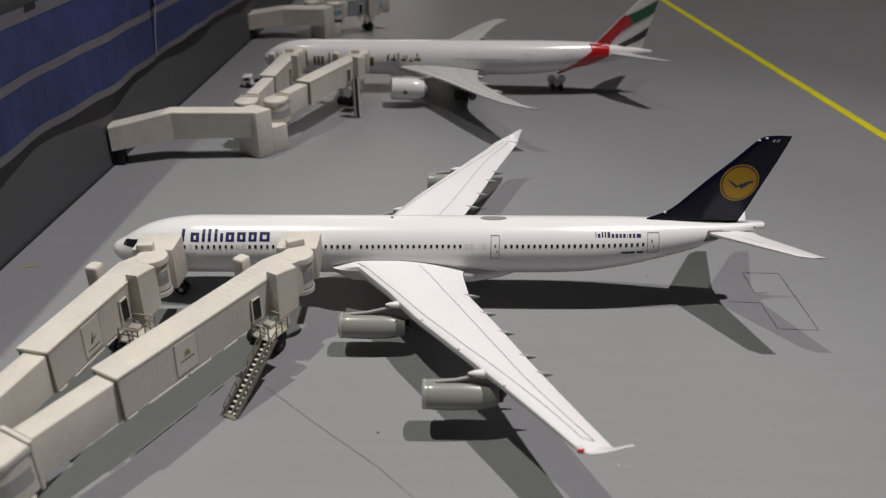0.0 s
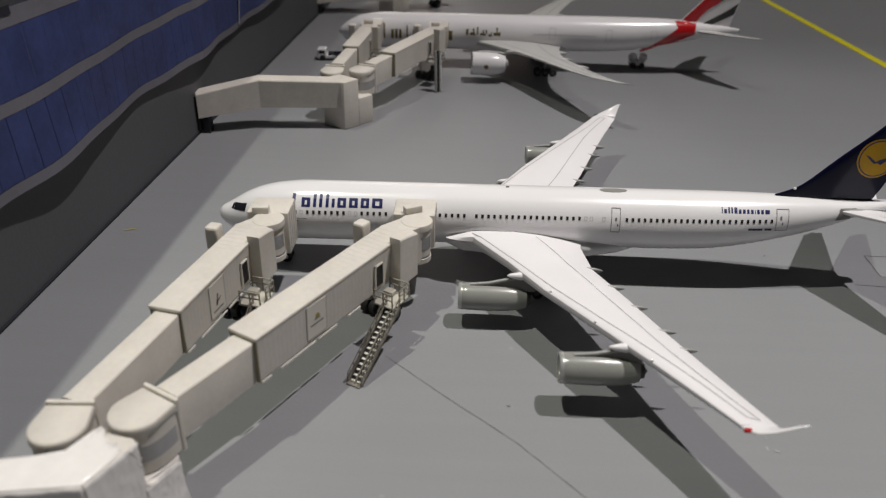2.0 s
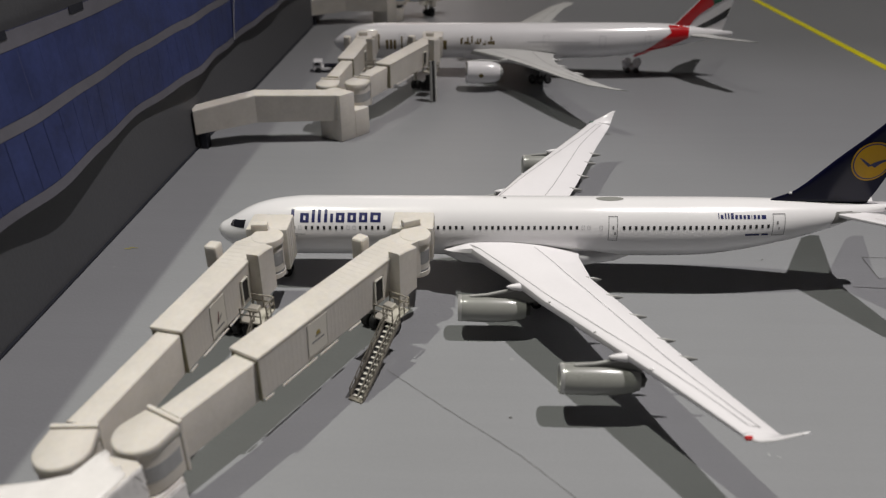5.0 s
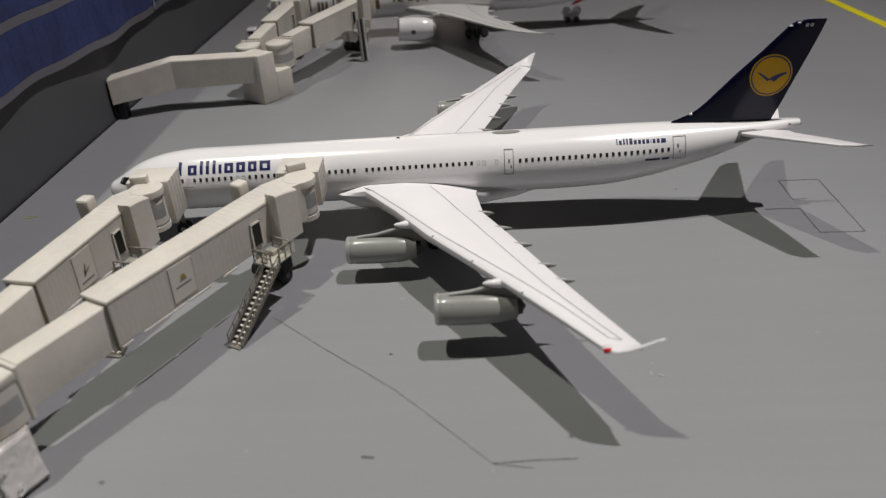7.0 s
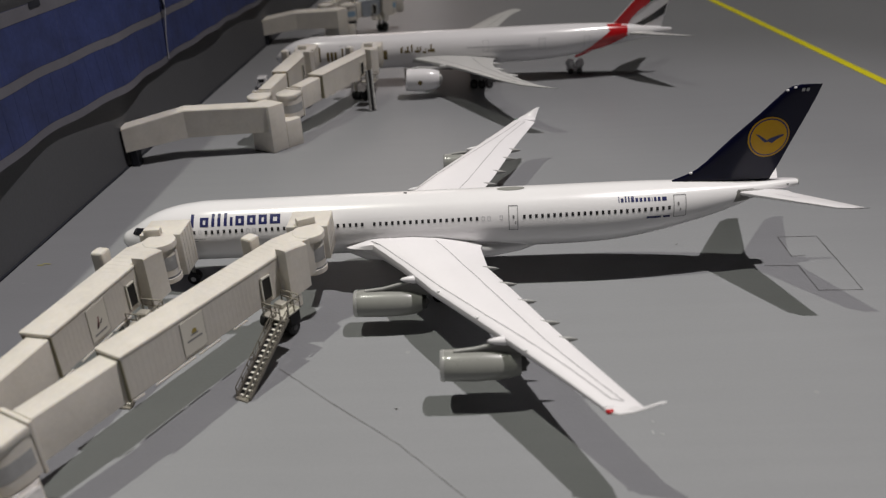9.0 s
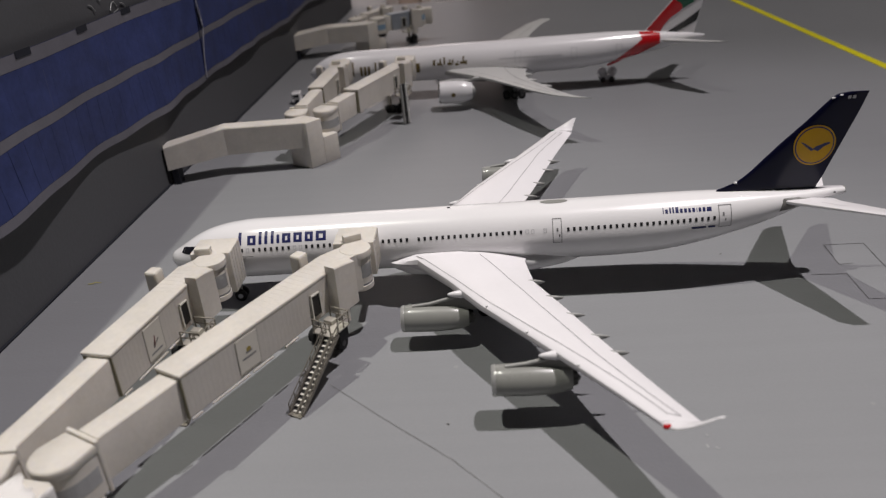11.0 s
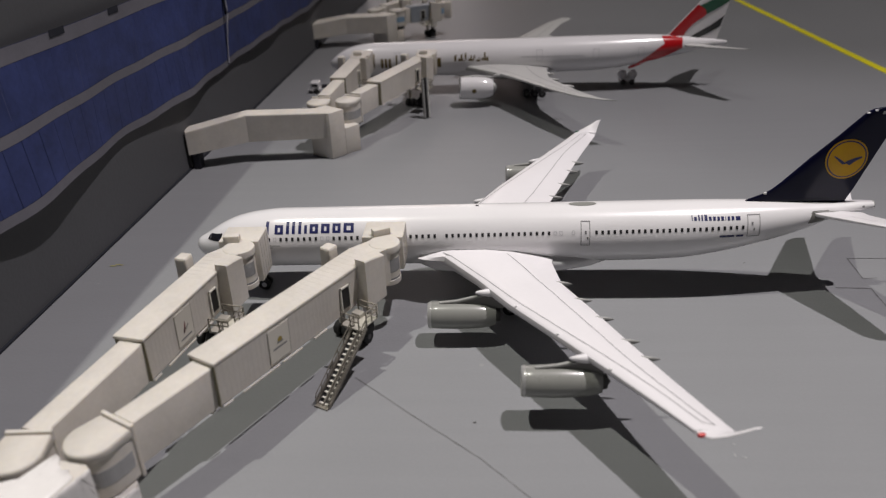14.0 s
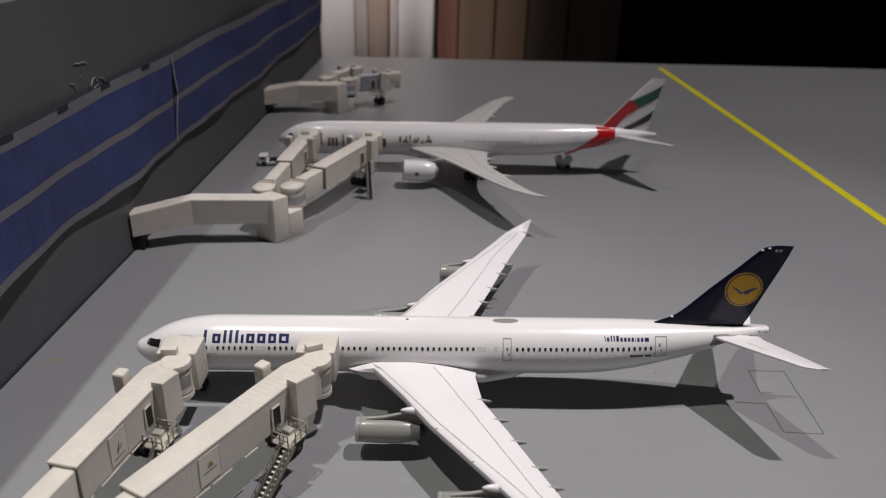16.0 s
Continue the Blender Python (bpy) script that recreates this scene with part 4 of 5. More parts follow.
blob = thing("glue_smear", 0, 0, 0, 0, "shiny clear glue strings stuck on the dark wall", "glue")
for a in ([(63, 69.9), (66.5, 69.3), (69, 69.4), (70.8, 68.5)], [(59, 64.9), (60.8, 64.2), (61.9, 62.6)], [(71, 61.4), (72.6, 63.2), (74.2, 63.6), (75.6, 62.0)], [(78, 62.6), (79.6, 62.2), (81, 60.9)], [(72.4, 60.4), (76, 61.0)], [(65, 66.0), (66.2, 64.9)]):
    part("glue_string", tube([(wall_x(y) + 0.35, y, z) for y, z in a], 0.16, 7), GLUE, blob, smooth=60)


# ---------------------------------------------------------------- boarding bridges
BARS = {}


def bar_mesh(length, r, mat):
    """One straight thin rod along +x, shared by alike rods."""
    key = (round(length, 2), r, mat.name)
    if key not in BARS:
        BARS[key] = mesh_of("rod", tube([(0, 0, 0), (length, 0, 0)], r, 5), mat)
    return BARS[key]


def rod(name, parent, a, b, r, mat, base=Matrix()):
    a, b = Vector(a), Vector(b)
    ob = part(name, bar_mesh((b - a).length, r, mat), None, parent)
    ob.matrix_basis = base @ Matrix.Translation(a / 1000) @ (b - a).to_track_quat("X", "Z").to_matrix().to_4x4()
    return ob


def rail_frame(parent, length, height, posts, base, r=0.16):
    for i in range(posts):
        x = length * i / (posts - 1)
        rod("rail_post", parent, (x, 0, 0), (x, 0, height), r, ETCHED, base)
    for z in (height, height * 0.55):
        rod("rail_bar", parent, (0, 0, z), (length, 0, z), r, ETCHED, base)


def boarding_stair(parent, foot, head, width, top, tread=ETCHED):
    """A steep open stair, from its foot on the ground up to a landing: stringers, treads and rails."""
    fx, fy = foot
    hx, hy = head
    run = math.hypot(hx - fx, hy - fy)
    ang = math.degrees(math.atan2(hy - fy, hx - fx))
    st = new("stair")
    st.parent = parent
    st.matrix_basis = pose(fx / 1000, fy / 1000, 0, 0, 0, ang)
    tagged(st, "etched metal stair with open treads and rails")
    slope = Matrix.Translation((0, 0, 0.3)) @ Matrix.Rotation(-math.atan2(top, run), 4, "Y")
    long = math.hypot(run, top)
    for s in (-1, 1):
        y = s * width / 2
        part("stringer", turned(box(0, long, y - 0.16, y + 0.16, -0.35, 0.3, 0.05), slope), STRINGER, st, "brown metal stringer")
        for i in range(8):
            f = i / 7
            rod("rail_post", st, (run * f, y, top * f + 0.2), (run * f, y, top * f + 2.4), 0.12, STRINGER)
        for h in (2.4, 1.3):
            rod("handrail", st, (0, y, h), (run, y, top + h), 0.12, STRINGER)
    me = mesh_of("tread", box(-0.24, 0.24, -width * 0.13, width * 0.13, -0.07, 0.07), TREAD)
    for i in range(15):
        f = (i + 0.5) / 15
        for y in (-0.23, 0.23):
            part("tread", me, None, st).location = (run * f / 1000, y * width / 1000, (top * f + 0.22) / 1000)
    part("stair_plate", turned(box(0, long, -width / 2, width / 2, -0.3, -0.2), slope), RUBBER, st, "dark plate under the treads")
    part("middle_stringer", turned(box(0, long, -0.14, 0.14, -0.25, 0.25, 0.05), slope), STRINGER, st)
    part("foot_plate", box(-0.7, 0.9, -width / 2, width / 2, 0.0, 0.35), tread, st)
    return st


RIB, ROOF_RIB = {}, {}


def boarding_bridge(name, ox, oy, ang, inner, cab_u, cab_xy, hood, label, group, roof_unit=None, ztop=19.3, zbot=10.0, half=3.15, glass=CAB_GLASS, skin=CREAM, stair=True, advert=0, cylinder_stair=False, low=0.0, head=(1.0, (0, 0, 0)), col=None, door=None, hood_foot=10.2, ribs=False, turn=0.0):
    """A telescopic boarding bridge: rotunda, two nested tunnels, lift columns with wheels, a round cab and a hood at the aircraft door."""
    br = thing(name, ox, oy, 0, ang, label, "boarding bridge", group)
    inv = pose(ox, oy, 0, 0, 0, ang).inverted()

    def loc(x, y):
        p = inv @ Vector((x, y, 0))
        return p.x, p.y

    # scaled towards the camera to keep its view: the tunnels climb to a slightly smaller, higher outer end
    size, shift = head
    raised = br.matrix_world.inverted() @ Matrix.Translation(Vector(shift) / 1000) @ Matrix.Scale(size, 4) @ br.matrix_world
    lowered = raised.inverted()
    # rotunda with its D-shaped roof; the tunnel leaves along +x
    arc = [(4.15 * math.cos(a), 4.15 * math.sin(a)) for a in [math.pi * (0.5 + k / 18) for k in range(19)]]
    rim = arc + [(4.2, -3.6), (4.2, 3.6)]
    rot = part("rotunda", loft([[(1 + (x - 1) * k, y * k, z - low) for x, y in rim] for k, z in ((0.95, 16.5), (1.0, 16.7), (1.0, 17.8), (0.98, 18.1), (0.93, 18.3))]), CREAM, br, "cream rotunda with a rounded roof", smooth=50)
    arc2 = [(3.92 * math.cos(a), 3.92 * math.sin(a)) for a in [math.pi * (0.5 + k / 18) for k in range(19)]]
    part("drum", prism(arc2 + [(1.4, -3.9), (3.0, -3.7), (4.1, -3.4), (4.1, 3.4), (3.0, 3.7), (1.4, 3.9)], 9.3 - low, 16.6 - low), CREAM, rot, smooth=30)
    arc3 = [(3.97 * math.cos(a), 3.97 * math.sin(a)) for a in [math.pi * (1.02 + 0.46 * k / 10) for k in range(11)]]
    part("drum_window", prism(arc3 + [(1.4, -3.95), (3.0, -3.75), (3.6, -3.58), (3.6, -3.2), (1.4, -3.5)] + [(x * 0.9, y * 0.9) for x, y in arc3[::-1]], 11.6 - low, 14.6 - low), glass, rot, "grey printed window band")
    part("drum_base", prism([(x * 0.985, y * 0.985) for x, y in arc2] + [(3.4, -3.3), (3.4, 3.3)], 8.6 - low, 9.35 - low), INK, rot)
    part("flange", box(4.2, 4.95, -3.6, 3.6, 8.6 - low, 18.75 - low, 0.2), CREAM, br)
    part("flange_gap", box(4.95, 5.12, -3.0, 1.7, 9.0 - low, 18.5 - low), GAP, br)
    if turn:
        # the rotunda stands turned against its tunnel
        for ob in [o for o in bpy.data.objects if o.parent is br]:
            ob.matrix_basis = pose(-0.0006, -0.0013, 0, 0, 0, turn)
    # tunnels
    z0, z1, c = zbot + 0.1, ztop - 0.7, 0.3
    ring = ((-2.65, z0), (-3.0, z1 - c), (-3.0 + c * 0.3, z1 - c * 0.3), (-3.0 + c, z1), (1.7 - c, z1), (1.7 - c * 0.3, z1 - c * 0.3), (1.7, z1 - c), (1.5, z0))
    part("inner_tunnel", loft([[lowered @ (Vector((4.3 if turn else 5.12, y, z)) / 1000) * 1000 for y, z in ring], [(inner + 6, y, z) for y, z in ring]]), CREAM, br, "cream inner tunnel", smooth=50)
    end = cab_u - 3.2
    col = cab_u - 9.4 if col is None else col
    door = col - 5.7 if door is None else door
    part("tunnel_gap", box(inner - 0.13, inner + 0.05, -half, half - 0.3, zbot + 0.02, ztop - 0.75), GAP, br)
    body = box(inner, end, -half, half, zbot, ztop - 0.5, 0.25)
    for v in body.verts:
        v.co.y *= 1 - 0.085 * (ztop - v.co.z) / (ztop - zbot)
    tun = part("outer_tunnel", body, skin, br, "smooth outer tunnel")
    part("tunnel_roof", box(inner - 0.24, end, -half - 0.10, half + 0.10, ztop - 0.85, ztop, 0.34), skin, tun, smooth=30)
    # made-up cream strips imitate the lit ground showing below the tunnel
    for a, b in ((inner + 0.3, inner + 2.6), (inner + 5.0, inner + 14.6), (inner + 15.4, inner + 21.0), (inner + 24.5, inner + 28.5)):
        if b < end - 4:
            part("sill", box(a, b, -half - 0.22, -half + 0.1, zbot - 0.25, zbot + 0.12, 0.08), CREAM, tun)
    f = inner + (12.6 if advert == 1 else 9.2)
    if ribs:
        # pressed ribs of the side wall and, towards the cab, of the roof
        if not RIB:
            RIB["mesh"] = mesh_of("wall_rib", prism([(-0.24, 0), (-0.12, -0.009), (0.12, -0.009), (0.24, 0)], 0, 8.0), CREAM)
            ROOF_RIB["mesh"] = mesh_of("roof_rib", turned(prism([(-0.22, 0), (0.22, 0), (0.10, 0.014), (-0.10, 0.014)], -2.7, 2.7), Matrix.Rotation(radians(90), 4, "X")), CREAM)
        x = inner + 0.8
        while x < door - 0.5:
            if not f - 0.4 < x < f + 6.0:
                part("wall_rib", RIB["mesh"], None, tun).matrix_basis = pose(x / 1000, -half * 0.918 / 1000, (zbot + 0.35) / 1000, 1.65)
            x += 1.12
        x = inner + 22
        while x < end - 1.5:
            part("roof_rib", ROOF_RIB["mesh"], None, tun).location = (x / 1000, 0, (ztop - 0.01) / 1000)
            x += 1.55
    if advert:
        ad = part("advert_panel", box(f, f + 5.6, -half - 0.12, -half, zbot + 0.9, ztop - 1.1, 0.08), TAG_PAPER, tun, "framed advert panel with a plain emblem")
        hinge = Vector((0, -half, ztop - 1.1)) / 1000
        ad.matrix_basis = Matrix.Translation(hinge) @ Matrix.Rotation(radians(1.65), 4, "X") @ Matrix.Translation(-hinge)
        if advert == 1:
            bm = bmesh.new()
            bm.faces.new([bm.verts.new((f + 2.9 + 0.62 * math.cos(a), -half - 0.15, zbot + 5.2 + 0.58 * math.sin(a))) for a in [2 * math.pi * k / 16 for k in range(16)]])
            part("emblem", bm, EMBLEM_YELLOW, ad, "small round yellow emblem")
            part("emblem_base", box(f + 2.1, f + 3.7, -half - 0.16, -half - 0.11, zbot + 4.5, zbot + 4.85), LINE, ad)
        else:
            for k, (x0, z0, x1, z1) in enumerate(((f + 2.2, zbot + 3.4, f + 2.7, zbot + 5.5), (f + 2.7, zbot + 3.7, f + 3.7, zbot + 4.5), (f + 2.0, zbot + 3.1, f + 2.3, zbot + 4.3))):
                bm = bmesh.new()
                bm.faces.new([bm.verts.new(q) for q in ((x0, -half - 0.15, z0), (x0 + 0.5, -half - 0.15, z0), (x1 + 0.3, -half - 0.15, z1), (x1, -half - 0.15, z1))])
                part("emblem", bm, INK if k else EMBLEM_RED, ad, "small slanted dark emblem bar")
        part("print_bar", box(f + 1.0, f + 4.6, -half - 0.15, -half - 0.11, zbot + (3.5 if advert == 1 else 1.9), zbot + (3.85 if advert == 1 else 2.25)), LINE, ad)
        for c in ((f, f + 0.14, zbot + 0.9, ztop - 1.1), (f + 5.46, f + 5.6, zbot + 0.9, ztop - 1.1), (f, f + 5.6, zbot + 0.9, zbot + 1.05)):
            part("panel_edge", box(c[0], c[1], -half - 0.145, -half - 0.11, c[2], c[3]), PANEL_EDGE, ad)
    # side door on to the landing
    leaf = part("side_door", box(door, door + 2.4, -half - 0.12, -half + 0.05, zbot + 1.5, zbot + 6.3), DOOR_DARK, tun, "dark open side door")
    for c in ((door - 0.3, door, zbot + 1.2, zbot + 6.6), (door + 2.4, door + 2.65, zbot + 1.2, zbot + 6.6), (door - 0.3, door + 2.65, zbot + 6.3, zbot + 6.6)):
        part("door_frame", box(c[0], c[1], -half - 0.32, -half + 0.02, c[2], c[3]), CREAM_PALE, leaf)
    # lift columns, standing a little over the roof: a broad one that runs on to the cab, a slim one behind
    rings = []
    for x, y0, zt in ((col, -5.5, ztop + 1.4), (col + 3.2, -5.5, ztop + 0.9), (col + 6.6, -5.5, ztop + 0.1), (col + 7.6, -half - 0.3, ztop - 0.2)):
        rings.append([(x, -half + 0.3, zbot - 0.6), (x, y0, zbot - 0.6), (x, y0, zt - 0.25), (x, y0 + 0.25, zt), (x, -half + 0.3, zt)])
    c1 = part("lift_column", loft(rings), CREAM, br, "cream lift column beside the tunnel", smooth=35)
    part("column_base", box(col + 0.4, col + 3.4, -5.3, -3.4, 6.2, zbot - 0.5, 0.2), CREAM, c1)
    c2 = part("lift_column", box(col + 0.1, col + 3.1, half + 0.9, half + 3.7, ztop - 3.4, ztop + 1.9, 0.5), CREAM, br)
    part("column_arm", box(col + 0.7, col + 2.7, half - 0.2, half + 1.3, ztop - 3.0, ztop - 1.2), CREAM, c2)
    part("column_leg", tube([(col + 2.3, half + 2.0, ztop - 3.2), (col + 2.4, half + 1.2, 2.0)], 0.8, 8), CREAM, c2, smooth=40)
    ax = part("axle", tube([(col + 2.3, -2.6, 1.7), (col + 2.3, 5.4, 1.7)], 0.6, 8), RUBBER, br, smooth=40)
    part("axle_post", box(col + 1.4, col + 3.2, -2.2, -1.0, 1.4, 6.4), RUBBER, ax)
    tyre = mesh_of("tyre", turned(revolve([(-0.9, 0.6), (-0.9, 1.45), (-0.6, 1.75), (0.6, 1.75), (0.9, 1.45), (0.9, 0.6)], seg=20), Matrix.Rotation(radians(90), 4, "Z")), RUBBER, 40)
    hubm = mesh_of("hub", turned(revolve([(-0.95, 0.1), (-0.95, 0.65), (0.95, 0.65), (0.95, 0.1)], seg=12), Matrix.Rotation(radians(90), 4, "Z")), HUB)
    for y in (-2.1, 0.2, 2.8, 5.0):
        for nm, me in (("tyre", tyre), ("hub", hubm)):
            part(nm, me, None, ax).location = ((col + 2.3) / 1000, y / 1000, 0.00175)
    # landing with rails, and stair
    land = part("landing", box(col - 6.9, col - 0.9, -8.3, -half - 0.1, 8.4, 8.8, 0.08), LANDING, br, "small pale landing with etched rails")
    part("landing_box", box(col - 3.4, col - 1.6, -5.6, -half - 0.2, 8.8, 9.8, 0.15), LANDING, land)
    part("drive_box", box(col + 0.8, col + 3.9, -3.4, -0.4, 2.6, 6.4 if stair else 4.6, 0.2), RUBBER, br, "black drive box over the wheels")
    rail_frame(land, 4.8, 3.0, 3, pose((col - 1.0) / 1000, -0.0083, 0.0088, 0, 0, 90))
    rail_frame(land, 3.6, 3.0, 3, pose((col - 4.6) / 1000, -0.0083, 0.0088))
    rail_frame(land, 4.4, 3.0, 3, pose((col - 6.8) / 1000, -0.0080, 0.0088, 0, 0, 90))
    if stair:
        top = raised @ (Vector((col - 5.8, -7.6, 8.6)) / 1000) * 1000
        boarding_stair(br, loc(*stair), (top.x, top.y), 3.0, top.z)
    if cylinder_stair:
        sx, sy = loc(*cylinder_stair)
        for d, mat in ((0.0, FAIRING_GREY), (0.9, RUBBER), (1.8, STEEL)):
            part("stair_side", tube([(sx + d * 1.1, sy - d * 0.6, 0.3), (sx + 0.8 + d * 1.1, sy - d * 0.6 + 0.9, 16.5)], 0.55, 10), mat, br, "polished steel stair side" if mat is STEEL else "dark stair side", smooth=40)
    # cab at the aircraft
    cx, cy = loc(*cab_xy)
    cab = part("cab", turned(revolve([(10.6, 2.9), (10.8, 3.12), (18.4, 3.12), (18.7, 3.0)], "z", 32), Matrix.Translation((cx, cy, 0))), CREAM, br, "round cream cab", smooth=35)
    part("cab_roof", turned(revolve([(17.7, 3.2), (17.9, 3.5), (19.0, 3.5), (19.27, 3.4), (19.34, 3.1)], "z", 40), Matrix.Translation((cx, cy, 0))), CREAM, cab, smooth=35)
    part("cab_floor", turned(revolve([(9.7, 2.7), (9.9, 3.3), (11.0, 3.3), (11.1, 3.1)], "z", 32), Matrix.Translation((cx, cy, 0))), CREAM, cab, smooth=35)
    part("cab_gap", turned(revolve([(11.02, 3.12), (11.05, 3.16), (11.45, 3.16), (11.5, 3.12)], "z", 32), Matrix.Translation((cx, cy, 0))), LINE, cab)
    w0 = math.radians(-ang) - 1.35
    bm = loft([[(cx + 3.17 * math.cos(w0 + 1.2 * k / 10), cy + 3.17 * math.sin(w0 + 1.2 * k / 10), z) for k in range(11)] for z in (13.0, 16.2)], closed=False)
    part("cab_window", bm, glass, cab, "grey printed cab window")
    for k in (0, 1):
        bm = loft([[(cx + r * math.cos(w0 - 0.14 + 1.3 * k + 0.10 * j), cy + r * math.sin(w0 - 0.14 + 1.3 * k + 0.10 * j), z) for j in (0, 1)] for r, z in ((3.22, 12.4), (3.22, 17.2))], closed=False)
        part("cab_pillar", bm, CREAM, cab)
    part("neck", prism([(end - 0.6, -half), (cx, cy - 3.1), (cx, cy + 3.1), (end - 0.6, half)], zbot + 0.4, ztop - 0.1), CREAM, br)
    hx0, hx1, hy0, hy1 = hood
    hd = [loc(hx0, hy0), loc(hx1, hy0), loc(hx1, hy1), loc(hx0, hy1)]
    hood_ob = part("hood", prism(hd, hood_foot, 19.3, 0.35), CREAM, br, "cream hood against the aircraft door", smooth=30)
    for i in range(4):
        f0 = 0.15 + 0.22 * i
        a, b = loc(hx1 + 0.08, hy0 + (hy1 - hy0) * f0), loc(hx1 + 0.08, hy0 + (hy1 - hy0) * (f0 + 0.04))
        c, d = loc(hx1 - 0.2, hy0 + (hy1 - hy0) * (f0 + 0.04)), loc(hx1 - 0.2, hy0 + (hy1 - hy0) * f0)
        part("hood_fold", prism([a, b, c, d], hood_foot + 0.4, 19.1), CREAM, hood_ob)
    ru = roof_unit or ((cab_xy[0] - 2.2, cab_xy[1] + 0.9), (cab_xy[0] + 1.3, cab_xy[1] + 1.1))
    d = Vector((ru[1][0] - ru[0][0], ru[1][1] - ru[0][1])).normalized() * 1.9
    part("roof_unit", prism([loc(*ru[0]), loc(*ru[1]), loc(ru[1][0] - d.y, ru[1][1] + d.x), loc(ru[0][0] - d.y, ru[0][1] + d.x)], 19.3, 20.95, 0.25), CREAM, br, "small box on the cab roof", smooth=30)
    if size < 1.0 and low:
        back = [loc(hx0 + 0.4, hy1 - 0.5), loc(hx1 - 0.4, hy1 - 0.5), loc(hx1 - 0.4, hy1 + 3.0), loc(hx0 + 0.4, hy1 + 3.0)]
        part("bellows", prism(back, hood_foot + 0.4, 17.3), CREAM, hood_ob)
    if size < 1.0:
        for ob in [o for o in bpy.data.objects if o.parent is br]:
            kind = ob.name.split(".")[0]
            if kind in ("axle", "drive_box"):
                p = Vector((col + 2.3, 1.4, 1.7)) / 1000
                move = raised @ p - p
                ob.matrix_basis = Matrix.Translation((move.x, move.y, 0))
            elif kind not in ("rotunda", "flange", "flange_gap", "stair", "stair_side"):
                ob.matrix_basis = raised @ ob.matrix_basis
    return br


A_DIR, B_DIR = 61.05, 77.9
# scale and shift (mm) of the outer ends towards the camera, fitted to its view
FAR_HEAD, NEAR_HEAD = (0.982, (1.22, -2.92, 1.66)), (0.985, (1.07, -2.45, 1.43))
boarding_bridge("boarding_bridge", 11.3, -77.9, A_DIR, 21.6, 70.5, (48.2, -15.0), (42.8, 52.1, -12.6, -4.2),
                "cream boarding bridge with metal stair docked behind the wing root", "boarding bridges", ((45.7, -13.0), (49.3, -11.1)), stair=(38.8, -47.9), advert=1, door=55.4, hood_foot=11.0, ribs=True, head=NEAR_HEAD)
boarding_bridge("boarding_bridge", 0.2, -80.6, B_DIR, 28.8, 65.0, (16.1, -17.0), (10.6, 19.8, -14.2, -6.3),
                "cream boarding bridge docked at the front door", "boarding bridges", ((12.2, -15.3), (15.8, -15.0)), stair=(16.4, -49.2), advert=2, col=54.6, door=50.4, hood_foot=9.0, ribs=True, turn=15.0, head=NEAR_HEAD)


def walkway(name, pts, tops, bottoms, block, plinth, label, width=11.0, plinth_top=7.3):
    """The fixed walkway out from the wall: a bent corridor that climbs to an end block with a low plinth."""
    w = thing(name, 0, 0, 0, 0, label, "fixed walkway", "fixed walkways")
    dirs = [Vector((b[0] - a[0], b[1] - a[1])).normalized() for a, b in zip(pts, pts[1:])]
    rings = []
    for i, ((x, y), zt, zb) in enumerate(zip(pts, tops, bottoms)):
        d0, d1 = dirs[max(i - 1, 0)], dirs[min(i, len(dirs) - 1)]
        d = (d0 + d1).normalized()
        n = Vector((-d.y, d.x)) * width / max(0.5, d.dot(d1))
        b = 0.03
        rings.append([(x, y, zb), (x, y, zt - 0.35), (x + n.x * b, y + n.y * b, zt), (x + n.x * (1 - b), y + n.y * (1 - b), zt), (x + n.x, y + n.y, zt - 0.35), (x + n.x, y + n.y, zb)])
    for a, b in zip(rings, rings[1:]):
        part("corridor", loft([a, b]), CREAM, w, "cream covered corridor")
    x0, y0 = pts[0]
    part("wall_bellows", prism([(x0 - 1.8, y0 + 0.6), (x0 + 0.2, y0 + 0.6), (x0 + 0.2, y0 + 9.0), (x0 - 1.8, y0 + 9.0)], 1.0, tops[0] - 1.0), RUBBER, w, "dark bellows at the wall")
    # no real support: a dark block in place of the shadow by the wall
    part("strut", prism([(x0 + 0.6, y0 + 1.2), (x0 + 3.0, y0 + 1.2), (x0 + 3.0, y0 + 5.0), (x0 + 0.6, y0 + 5.0)], 0, bottoms[0] + 0.5), DARK_PRINT, w, "dark block standing in for shade by the wall")
    b = part("end_block", prism(block, 0, tops[-1], 0.3), CREAM, w, "cream end block", smooth=30)
    part("plinth", prism(plinth, 0, plinth_top, 0.2), CREAM, w, "low plinth under the rotunda", smooth=30)
    part("ground_joint", prism([(x * 1.0, y * 1.0) for x, y in block], 0.0, 0.12), INK, b)
    return w


# beside the far stand
walkway("fixed_walkway", [(-32.0, 81.0), (-12.6, 88.6), (15.9, 91.0)], (13.9, 17.3, 16.9), (5.6, 7.6, 7.8),
        [(8.2, 95.0), (16.3, 90.3), (20.7, 95.5), (13.0, 101.0)], [(9.0, 106.5), (13.0, 101.0), (20.7, 95.5), (25.0, 100.6), (17.0, 109.0)], "cream bent walkway from the wall to a block on the apron", width=6.6, plinth_top=9.8)
boarding_bridge("boarding_bridge", 20.3, 105.0, 68.4, 20.6, 66.1, (44.6, 166.5), (40.8, 49.5, 168.0, 178.0),
                "cream boarding bridge with a polished steel stair at the twin-engined airliner", "boarding bridges", stair=None, cylinder_stair=(46.2, 136.8), low=0.6, head=FAR_HEAD)
